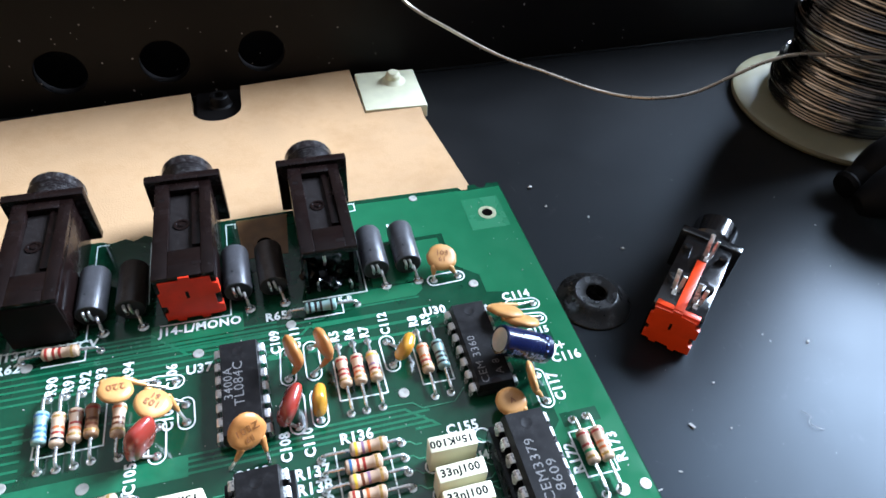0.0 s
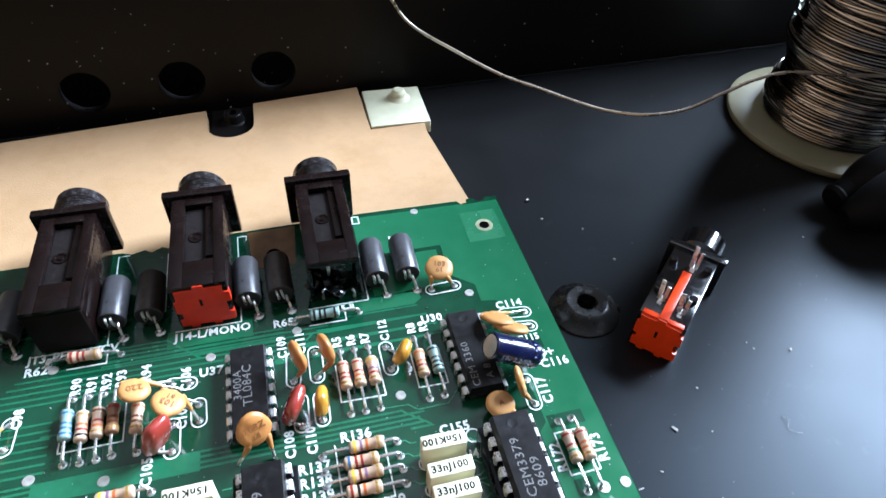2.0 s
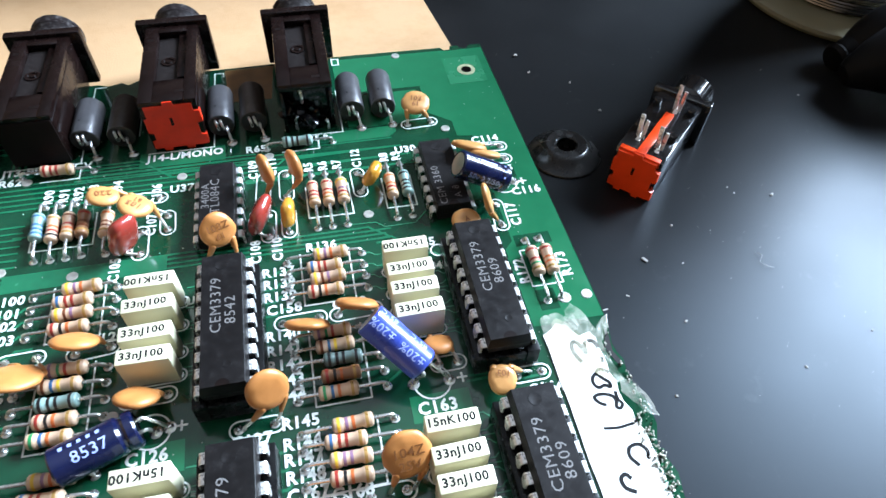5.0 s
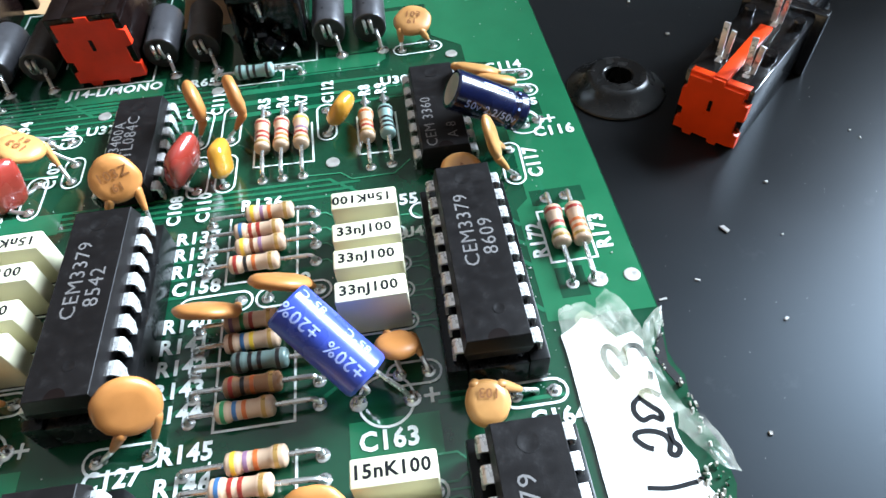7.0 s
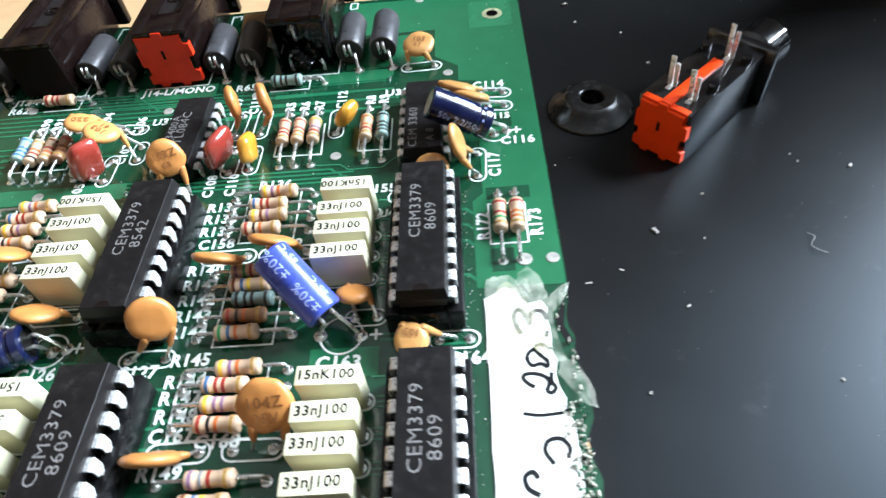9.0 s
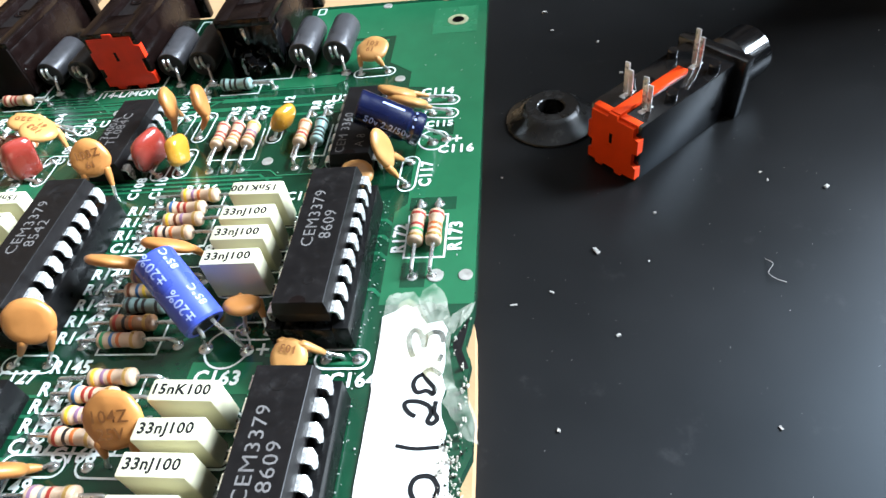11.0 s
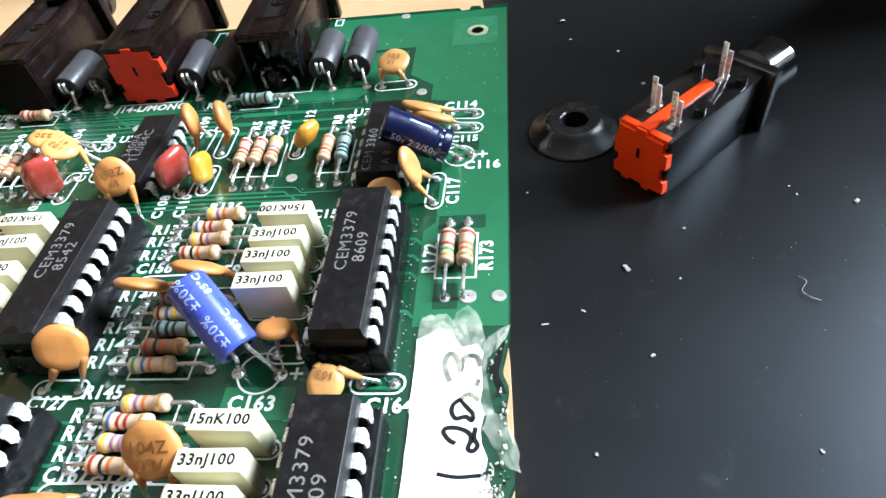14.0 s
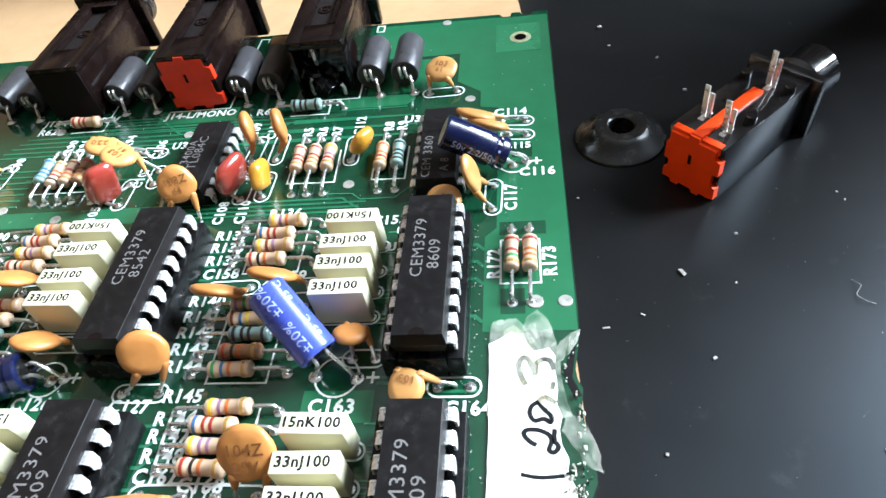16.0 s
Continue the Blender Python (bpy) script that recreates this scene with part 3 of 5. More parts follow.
def word(s, x, y, rz=0.0, size=1.9):
    flat_text("lettering", s, size, SILK, board, x, y, Z4 + 0.06, rz, sx=0.94, bold=0.085)


def plus(x, y, s=0.8):
    bm = ribbon(bmesh.new(), [(x - s, y), (x + s, y)], 0.34, Z4)
    ribbon(bm, [(x, y - s), (x, y + s)], 0.34, Z4 + 0.01)
    part("plus_sign", bm, SILK, board, "white plus sign", smooth=False)


# ---------------------------------------------------------------- resistors
def resistor(x, y, along, bands, p0, p1, body=RESTAN, colour="tan", n=5.75, r=1.05, zc=1.3, group="resistors on the board"):
    """A barrel resistor with its leads bent down to two pads; along is 'x' or 'y'; p0, p1 are the pads' places along it."""
    th = thing("resistor", f"{colour} axial resistor with painted colour bands", "resistor", group, x, y, 0, rz=(0 if along == "x" else 90) + random.uniform(-2.5, 2.5))
    h = n / 2
    def rad(t):
        a = abs(t)
        if a > 0.999:
            return 0.0
        if a > 0.86:
            return r * (1 - ((a - 0.86) / 0.14) ** 2) ** 0.5
        return r * (1.0 if a > 0.52 else 0.86 + 0.14 * max(0.0, (a - 0.44) / 0.08))
    ts = [-1, -0.985, -0.95, -0.9, -0.84, -0.55, -0.5, -0.44, 0.44, 0.5, 0.55, 0.84, 0.9, 0.95, 0.985, 1]
    M = Matrix.Translation((0, 0, zc)) @ Matrix.Rotation(math.pi / 2, 4, "Y")
    barrel = part("body", lathe(bmesh.new(), [(rad(t), t * h) for t in ts], 18, M), body, th, angle=65)
    spots = {3: (-0.68, -0.25, 0.18), 4: (-0.68, -0.30, 0.02, 0.66), 5: (-0.68, -0.36, -0.08, 0.20, 0.68)}[len(bands)]
    for c, t in zip(bands, spots):
        w = 0.07
        q = [t - w, t - w * 0.3, t + w * 0.3, t + w]
        part("band", lathe(bmesh.new(), [(rad(q[0]) - 0.1, q[0] * h)] + [(rad(u) + 0.035, u * h) for u in q] + [(rad(q[3]) - 0.1, q[3] * h)], 18, M), BAND[c], barrel)
    u0, u1 = (p0 - x, p1 - x) if along == "x" else (p0 - y, p1 - y)
    for u, s in ((u0, -1), (u1, 1)):
        pts = [(s * (h - 0.3), 0, zc), (s * (h + 0.5), 0, zc), (u - s * 0.75, 0, zc - 0.02), (u - s * 0.2, 0, zc - 0.25), (u, 0, 0.55), (u, 0, 0.0)]
        part("lead", tube(bmesh.new(), smooth_path(pts, 3), 0.27, 8), LEAD, th)
        joint(*((x + u, y) if along == "x" else (x, y + u)), 0.72)
    return th


YVO, BRO, RBO, GBO = "yvoa", "brra", "rkoa", "gboa"
# Column by the right-hand voice chip.
resistor(1.2, -6.8, "x", "yvoa", -6.0, 6.3)
resistor(0.0, -9.4, "x", "brra", -6.0, 6.3)
resistor(0.3, -11.7, "x", "ynva", -6.0, 6.3)
resistor(-0.3, -14.2, "x", "rkoa", -6.0, 6.3)
resistor(-0.2, -21.9, "x", "vgra", -6.0, 6.4)
resistor(0.0, -24.4, "x", "nbya", -6.0, 6.4)
resistor(0.9, -26.8, "x", "kkkk", -6.0, 6.4, RESTEAL, "teal")
resistor(0.3, -29.4, "x", "rkoa", -5.9, 6.5, RESBROWN, "brown")
resistor(-0.3, -31.9, "x", "gboa", -6.1, 6.5)
resistor(1.0, -37.0, "x", "yvoa", -6.0, 6.7)
resistor(-0.2, -39.3, "x", "brra", -6.0, 6.8)
resistor(0.2, -41.8, "x", "yvva", -6.0, 6.6)
resistor(0.0, -44.3, "x", "rkoa", -6.0, 6.6)
resistor(0.6, -50.6, "x", "vera", -6.0, 6.4)
resistor(0.4, -53.2, "x", "nbya", -6.0, 6.4)
resistor(0.4, -55.8, "x", "rkoa", -6.0, 6.4)
# Column by the left-hand voice chip.
resistor(-37.0, -6.5, "x", "yvoa", -44.6, -32.2)
resistor(-38.0, -8.9, "x", "brra", -44.6, -32.2)
resistor(-37.8, -11.3, "x", "ynva", -44.5, -32.2)
resistor(-38.0, -13.9, "x", "rkoa", -44.5, -32.3)
resistor(-37.3, -21.0, "x", "vgra", -44.4, -32.2)
resistor(-37.8, -23.5, "x", "nbya", -44.4, -32.2)
resistor(-37.8, -26.2, "x", "kkkk", -44.2, -32.1, RESBLUE, "pale blue")
resistor(-37.7, -28.8, "x", "rkoa", -44.2, -32.0)
resistor(-38.0, -31.4, "x", "gboa", -44.2, -32.0)
for i, b in enumerate(("yvoa", "brra", "ynva", "rkoa")):
    resistor(-37.8 + (i == 0), -37.0 - 2.5 * i, "x", b, -44.4, -32.2)
# Upright groups.
for x, b in ((-0.3, "rrra"), (2.2, "rroa"), (4.8, "yvra")):
    resistor(x, 7.1, "y", b[::-1], 0.0, 13.3)
resistor(13.5, 6.7, "y", "aroo", -0.1, 13.2)
resistor(16.2, 6.9, "y", "kkkk", 0.0, 13.4, RESBLUE, "pale blue-green")
resistor(33.9, -14.9, "y", "agrr", -22.1, -9.4)
resistor(36.3, -14.9, "y", "aoor", -22.0, -9.3)
resistor(-45.8, 7.6, "y", "bbbb", 1.2, 13.4, RESBLUE, "pale blue")
resistor(-43.3, 6.8, "y", "kroa", 1.0, 13.4)
resistor(-40.9, 7.0, "y", "aorn", 1.0, 13.4)
resistor(-38.6, 7.2, "y", "annr", 1.2, 13.4, RESBROWN, "brown")
resistor(-34.8, 6.4, "y", "anno", 0.8, 13.0)
resistor(-44.6, 21.5, "x", "rrra", -51.0, -38.9)
resistor(-2.0, 21.9, "x", "kkkk", -7.9, 4.6, RESBLUE, "pale blue-green")

# ---------------------------------------------------------------- chips
def pin_mesh(z_out, z_foot):
    """One bent chip pin that leaves the body at x = 0 and goes out to +x and down."""
    prof = [(-0.4, z_out), (0.55, z_out), (0.82, z_out - 0.16), (0.92, z_out - 0.5), (0.92, z_foot)]
    half = [0.75, 0.75, 0.75, 0.7, 0.3]
    bm, t = bmesh.new(), 0.24
    secs = []
    for i, ((x, z), w) in enumerate(zip(prof, half)):
        if i == 4:
            secs.append([(x, -0.7, z_out - 1.5), (x, 0.7, z_out - 1.5), (x - t, 0.7, z_out - 1.5), (x - t, -0.7, z_out - 1.5)])
            secs.append([(x, -0.3, z_out - 2.0), (x, 0.3, z_out - 2.0), (x - t, 0.3, z_out - 2.0), (x - t, -0.3, z_out - 2.0)])
        dx, dz = ((0, t) if i < 2 else ((t * 0.7, t * 0.7) if i == 2 else (t, 0)))
        secs.append([(x, -w, z), (x, w, z), (x - dx, w, z - dz), (x - dx, -w, z - dz)])
    loft(bm, secs)
    return finish(bm, PIN, True, 30)


PIN_HIGH, PIN_LOW = pin_mesh(6.5, 3.6), pin_mesh(2.4, 0.0)


def chip(x, y, pins, top, lines, socketed, label, rz=0.0, w=6.35):
    n = pins // 2
    length = n * 2.54 - 0.3
    th = thing("chip", label, "chip", "chips on the board", x, y, 0, rz=rz)
    z0 = top - 3.4
    def rc(dw, z):
        a, b = w / 2 - dw, length / 2 - dw
        return [(-a, -b, z), (a, -b, z), (a, b, z), (-a, b, z)]
    bm = loft(bmesh.new(), [rc(0.35, z0), rc(0.0, z0 + 1.65), rc(0.0, z0 + 1.8), rc(0.3, top - 0.05), rc(0.36, top)])
    case = part("body", bm, EPOXY, th, smooth=False)
    part("dimple", lathe(bmesh.new(), [(0.95, top - 0.1), (0.95, top + 0.03), (0.78, top + 0.03), (0.7, top + 0.012), (0, top + 0.012)], 20, Matrix.Translation((-0.1, length / 2 - 2.2, 0))), EPOXY, case)
    part("dimple", lathe(bmesh.new(), [(0.6, top - 0.1), (0.6, top + 0.03), (0.45, top + 0.03), (0.4, top + 0.012), (0, top + 0.012)], 16, Matrix.Translation((0.6, -length / 2 + 3.4, 0))), EPOXY, case)
    # Dark half-disc painted as shade in the chip's end cut-out.
    half = [(0.95 * math.cos(math.pi * k / 12), 0.95 * math.sin(math.pi * k / 12)) for k in range(13)]
    part("notch", prism(bmesh.new(), [(px_, py_ - length / 2 + 0.34) for px_, py_ in half], top - 1.5, top + 0.02), JACKDARK, case, "dark half-round patch painted as an end notch's shade", smooth=False)
    me = PIN_HIGH if socketed else PIN_LOW
    for i in range(n):
        v = (i - (n - 1) / 2) * 2.54
        for s in (0, 180):
            ob = part("pin", me, PIN, th)
            ob.matrix_basis = pose((w / 2 if s == 0 else -w / 2) * MM, v * MM, 0, 0, 0, s)
    for k, (s, size, dx, dy) in enumerate(lines):
        flat_text("print", s, size, CHIPINK, case, dx, dy, top + 0.02, 90, bold=0.0, sx=1.08)
    if socketed:
        so = thing("chip_socket", "black plastic chip socket on the board", "chip socket", "chip sockets", x, y, 0, rz=rz)
        for s in (-1, 1):
            part("rail", newbox(s * 3.85 - 0.95, s * 3.85 + 0.95, -length / 2 - 0.3, length / 2 + 0.3, 0.3, 4.3, bev=0.15), SOCKET, so)
            part("end_bar", newbox(-2.84, 2.84, s * (length / 2 - 0.5) - 0.8, s * (length / 2 - 0.5) + 0.8, 0.3, 4.0, bev=0.15), SOCKET, so)
        part("spacer", newbox(-2.8, 2.8, -length / 2 + 0.2, length / 2 - 0.2, 0.1, 1.0), SOCKET, so)
    return th


VOICE = "black 18-pin chip with grey print, plugged into a socket"
chip(23.8, -21.2, 18, 8.2, [("CEM3379", 1.62, -0.8, 1.9), ("8609", 1.62, 1.15, 0.7)], True, VOICE)
chip(-14.6, -20.9, 18, 8.2, [("CEM3379", 1.62, -0.8, 1.9), ("8542", 1.62, 1.15, 0.7)], True, VOICE)
chip(24.4, -50.8, 18, 8.2, [("CEM3379", 1.62, -0.8, 1.9), ("8609", 1.62, 1.15, 0.7)], True, VOICE)
chip(-13.8, -50.6, 18, 8.2, [("CEM3379", 1.62, -0.8, 1.9), ("8609", 1.62, 1.15, 0.7)], True, VOICE)
chip(23.1, 6.4, 14, 3.75, [("CEM 3360", 1.5, -1.5, -3.4), ("A 8", 1.4, 1.2, -5.5)], False, "black 14-pin chip soldered to the board")
chip(-16.4, 6.9, 14, 3.75, [("3400A", 1.5, -1.8, 0.6), ("TL084C", 1.7, -0.2, 0.4)], False, "black 14-pin chip with faint print, soldered to the board")

# ---------------------------------------------------------------- box film capacitors
def box_cap(x, y, s, flip=False, length=7.1, width=2.5, height=6.5, ink=True):
    th = thing("film_capacitor", f'cream plastic box film capacitor printed "{s}"' if ink else "cream plastic box film capacitor", "capacitor", "box film capacitors", x, y, 0, rz=random.uniform(-1.2, 1.2))
    case = part("box", newbox(-length / 2, length / 2, -width / 2, width / 2, 0.35, height, bev=0.22, seg=2), BOXCAP, th)
    if ink:
        flat_text("print", s, 1.25, BLACKINK, case, -0.2, 0.0, height + 0.012, 180 if flip else 0, sx=1.02, bold=0.05)
    for sx in (-1, 1):
        part("lead", tube(bmesh.new(), [(sx * 2.8, 0, 0.6), (sx * 2.8, 0, 0.0)], 0.3, 8), LEAD, th)
    oval(x - 2.8, y - 0.2, x + length / 2 - 0.45, y - 0.2, 1.05)
    return th


for y, s, f in ((-11.5, "15nK100", True), (-16.0, "33nJ100", False), (-19.6, "33nJ100", False), (-23.6, "33nJ100", False)):
    box_cap(12.8, y, s, f)
for y, s, f in ((-11.2, "15nK100", True), (-15.5, "33nJ100", False), (-20.3, "33nJ100", False), (-24.1, "33nJ100", False)):
    box_cap(-25.4, y, s, f)
for y, s, f in ((-41.6, "15nK100", False), (-45.8, "33nJ100", False), (-49.4, "33nJ100", False), (-53.4, "33nJ100", False)):
    box_cap(13.5, y, s, f)
for y, s, f in ((-41.0, "15nK100", True), (-45.0, "33nJ100", True), (-49.2, "33nJ100", False), (-53.2, "33nJ100", False)):
    box_cap(-24.6, y, s, f)
box_cap(-56.2, -6.8, "", ink=False, length=7.4, width=4.6, height=7.0)

# ---------------------------------------------------------------- ceramic discs
def disc(c, n, r, pads, label="", ink=None, material=CERAMIC, thick=1.5, up=(0, 0, 1), long=1.0, rot=0.0):
    """A lacquered disc capacitor with centre c and face direction n, its legs run to the pads on the board."""
    th = thing("ceramic_capacitor", label or "ochre ceramic disc capacitor on bent legs", "capacitor", "ceramic disc capacitors", *c)
    M = axes((0, 0, 0), n, up) @ Matrix.Rotation(radians(rot), 4, "Z") @ Matrix.Diagonal((1, long, 1, 1))
    h = thick / 2
    prof = [(0, -h), (r * 0.55, -h * 0.97), (r * 0.82, -h * 0.78), (r * 0.95, -h * 0.42), (r, 0), (r * 0.95, h * 0.42), (r * 0.82, h * 0.78), (r * 0.55, h * 0.97), (0, h)]
    bm = lathe(bmesh.new(), prof, 36)
    for v in bm.verts:
        k = 1 + 0.075 * noise.noise(v.co * 0.42 + Vector(c)) + 0.03 * noise.noise(v.co * 1.3 + Vector(c) * 2)
        v.co = Vector((v.co.x * k, v.co.y * k, v.co.z * (1 + 0.25 * noise.noise(v.co * 0.5 - Vector(c)))))
    bmesh.ops.transform(bm, matrix=M, verts=bm.verts)
    coat = part("disc", bm, material, th, angle=65)
    down = M.to_3x3() @ Vector((0, -1, 0))
    side = (M.to_3x3() @ Vector((1, 0, 0))).normalized()
    loc = [Vector((px_ - c[0], py_ - c[1], -c[2])) for px_, py_ in pads]
    if len(loc) == 2 and (loc[0] - loc[1]).dot(side) > 0:
        loc = loc[::-1]
    for s, p in zip((-1, 1), loc):
        a = side * s * r * 0.56 + down.normalized() * r * long * 0.74
        b = a.lerp(p, 0.30)
        part("leg_coat", tube(bmesh.new(), smooth_path([a - down.normalized() * r * 0.12, a, b, a.lerp(p, 0.55)], 3), [0.30, 0.46, 0.54, 0.58, 0.56, 0.52, 0.47, 0.42, 0.37, 0.29], 12, 0.95), material, th, angle=65)
        part("leg", tube(bmesh.new(), smooth_path([b, a.lerp(p, 0.6), p + Vector((0, 0, 0.5)), p], 4), 0.26, 8), LEAD, th)
    if ink:
        for k, (s, size, dy) in enumerate(ink):
            flat_text("print", s, size, BROWNINK, coat, 0, 0, 0, m=M @ Matrix.Translation((0, dy, h + 0.13 - abs(dy) * 0.02)), bold=0.02)
    return th


disc((-15.7, -2.8, 6.0), (0.33, -0.80, 0.50), 2.85, ((-19.0, -5.0), (-13.4, -5.2)), 'ochre ceramic disc capacitor printed "103Z 61"', (("103Z", 1.25, 0.65), ("61", 1.05, -0.9)))
disc((-9.4, -32.3, 5.8), (0.35, -0.75, 0.50), 2.9, ((-13.4, -34.5), (-9.0, -34.5)))
disc((22.2, -35.7, 3.1), (0.05, -0.42, 0.90), 2.15, ((23.2, -33.4), (27.2, -33.9)), "ochre ceramic capacitor leaning over a chip's end", (("103", 0.95, -0.9),), CERAMICPALE, rot=165)
disc((7.1, -44.7, 6.0), (0.05, -0.72, 0.62), 3.2, ((4.4, -47.0), (7.6, -47.0)), 'ochre ceramic disc capacitor printed "104Z 25V"', (("104Z", 1.4, 0.6), ("25V", 1.3, -1.2)))
disc((-3.5, -22.6, 5.0), (0.15, 0.74, 0.62), 3.3, ((-7.4, -18.4), (-1.9, -18.3)), "ochre ceramic disc capacitor leaning over the resistors")
disc((3.9, -21.2, 6.2), (0.2, 0.70, 0.62), 3.2, ((1.0, -18.4), (6.7, -18.2)), "ochre ceramic disc capacitor leaning over the resistors")
disc((14.6, -28.4, 3.1), (0.1, 0.40, 0.91), 2.15, ((14.6, -30.0), (17.3, -30.0)), "small ochre ceramic capacitor by the box capacitors")
disc((-7.7, 9.4, 6.4), (0.93, 0.33, 0.0), 2.8, ((-9.2, 8.7), (-8.8, 13.9)), "ochre ceramic disc capacitor standing on edge", thick=1.8)
disc((-2.8, 10.2, 6.0), (0.93, 0.30, 0.05), 2.8, ((-5.0, 8.7), (-4.9, 14.2)), "ochre ceramic disc capacitor standing on edge", thick=1.8)
disc((-28.8, 5.3, 5.7), (0.40, 0.10, 0.91), 2.75, ((-25.3, 7.7), (-25.2, 4.5)), 'ochre ceramic disc capacitor printed "102"', (("103", 1.2, 0.5), ("61", 1.0, -0.9)), CERAMICPALE, rot=55)
disc((-34.6, 9.8, 4.4), (0.28, 0.12, 0.95), 2.55, ((-30.2, 13.2), (-28.6, 11.4)), 'ochre ceramic disc capacitor printed "220"', (("220", 1.3, 0.0),), CERAMICPALE, rot=80)
disc((22.0, 27.4, 2.9), (-0.05, -0.22, 0.97), 2.9, ((19.8, 24.4), (24.6, 24.6)), 'ochre ceramic disc capacitor printed "103Z 61"', (("103", 1.2, 0.5), ("61", 1.1, -0.9)), CERAMICPALE)
disc((28.5, -3.2, 5.2), (0.90, -0.12, 0.30), 2.3, ((31.4, -0.4), (31.2, -5.2)), "pale ochre ceramic capacitor leaning against a chip", None, CERAMICPALE, long=1.35, thick=1.3)
disc((28.9, 10.6, 5.0), (0.25, 0.50, 0.82), 2.8, ((32.4, 15.3), (36.4, 14.9)), "pale ochre ceramic capacitor leaning over a chip", None, CERAMICPALE, rot=60, long=1.2, thick=1.5)
disc((30.8, 8.2, 4.9), (0.22, 0.55, 0.80), 2.8, ((33.6, 11.6), (36.4, 11.3)), "pale ochre ceramic capacitor leaning over a chip", None, CERAMICPALE, rot=60, long=1.2, thick=1.5)
disc((24.5, -5.4, 2.7), (0.05, -0.25, 0.95), 2.5, ((22.4, -7.6), (26.6, -7.6)), "ochre ceramic capacitor between two chips", (("A", 1.0, 0.0),), CERAMICPALE)
disc((-42.4, -23.2, 4.4), (0.25, 0.55, 0.80), 3.5, ((-46.6, -17.6), (-42.3, -17.5)), "ochre ceramic disc capacitor leaning over the resistors", long=1.1)
disc((-35.4, -18.8, 4.4), (0.2, 0.62, 0.72), 3.2, ((-37.0, -18.0), (-32.1, -17.6)), "ochre ceramic disc capacitor leaning over the resistors")
disc((-26.6, -29.0, 3.8), (0.2, 0.60, 0.74), 2.9, ((-29.0, -27.2), (-23.7, -27.1)), "ochre ceramic disc capacitor beside a box capacitor")
disc((-5.6, -49.0, 3.4), (0.0, 0.88, 0.46), 3.2, ((-7.0, -47.1), (-2.0, -47.0)), "cracked ochre ceramic disc capacitor lying low")
disc((-58.0, 7.0, 4.0), (0.8, -0.3, 0.5), 2.8, ((-55.2, 6.0), (-55.0, 10.6)), "ochre ceramic disc capacitor near the board's edge", None, CERAMICPALE)

# ---------------------------------------------------------------- dipped capacitors
def bead(c, size, tilt, material, label, pads):
    """A glossy dipped bead: half sizes along its width, its thickness and its height."""
    th = thing("dipped_capacitor", label, "capacitor", "dipped capacitors", *c)
    M = Euler([radians(a) for a in tilt]).to_matrix().to_4x4()
    bm = bmesh.new()
    bmesh.ops.create_uvsphere(bm, u_segments=24, v_segments=14, radius=1.0)
    for v in bm.verts:
        k = 1 + 0.16 * noise.noise(v.co * 1.3 + Vector(c))
        sx, sz = (math.copysign(abs(q) ** 0.62, q) for q in (v.co.x, v.co.z))
        v.co = Vector((sx * size[0] * k, v.co.y * size[1] * k, sz * size[2] * (1 + 0.1 * v.co.x)))
    bmesh.ops.transform(bm, matrix=M, verts=bm.verts)
    part("bead", bm, material, th, angle=65)
    for s, (px_, py_) in zip((-1, 1), pads):
        a = M @ Vector((s * size[0] * 0.5, 0, -size[2] * 0.7))
        p = Vector((px_ - c[0], py_ - c[1], -c[2]))
        part("leg", tube(bmesh.new(), smooth_path([a, a.lerp(p, 0.5) - Vector((0, 0, 0.2)), p], 4), 0.28, 8), LEAD, th)
    return th


bead((-9.4, 1.7, 3.4), (3.1, 1.4, 3.5), (18, 0, 68), MAROON, "glossy maroon dipped capacitor", ((-8.6, -0.4), (-8.4, 4.6)))
bead((-31.0, 1.0, 3.5), (2.7, 1.45, 3.8), (12, 10, 52), MAROON, "glossy maroon dipped capacitor", ((-29.4, -0.3), (-29.4, 4.6)))
bead((-4.8, 1.6, 3.1), (2.2, 1.2, 2.4), (0, 20, 80), YELLOW, "mustard yellow dipped capacitor", ((-5.1, 0.0), (-5.0, 4.4)))
bead((10.4, 8.6, 2.9), (2.2, 1.2, 2.3), (25, 10, 62), YELLOW, "mustard yellow dipped capacitor", ((8.1, 7.4), (8.0, 12.4)))

# ---------------------------------------------------------------- electrolytic capacitors
def wrap_text(parent, M, r, s, size, axis_pos, angle, turn=0.0):
    """Print wrapped round a sleeve: letters run round or along it by turn."""
    bm = text_mesh(s, size, 0.02)
    bmesh.ops.triangulate(bm, faces=bm.faces)
    bmesh.ops.subdivide_edges(bm, edges=bm.edges, cuts=1, use_grid_fill=True)
    R = Matrix.Rotation(radians(turn), 4, "Z")
    for v in bm.verts:
        q = R @ v.co
        a = radians(angle) + q.x / r
        v.co = M @ Vector(((r + 0.05) * math.cos(a), (r + 0.05) * math.sin(a), axis_pos + q.y))
    part("print", bm, PALEINK, parent, f'print reading "{s}"', smooth=False)


def wrap_bar(parent, M, r, a0, a1, z0, z1, material=PALEINK, name="printed_bar"):
    bm = bmesh.new()
    n = 8
    rows = [[bm.verts.new(M @ Vector(((r + 0.04) * math.cos(radians(a0 + (a1 - a0) * i / n)), (r + 0.04) * math.sin(radians(a0 + (a1 - a0) * i / n)), z))) for i in range(n + 1)] for z in (z0, z1)]
    for i in range(n):
        bm.faces.new((rows[0][i], rows[0][i + 1], rows[1][i + 1], rows[1][i]))
    part(name, bm, material, parent)


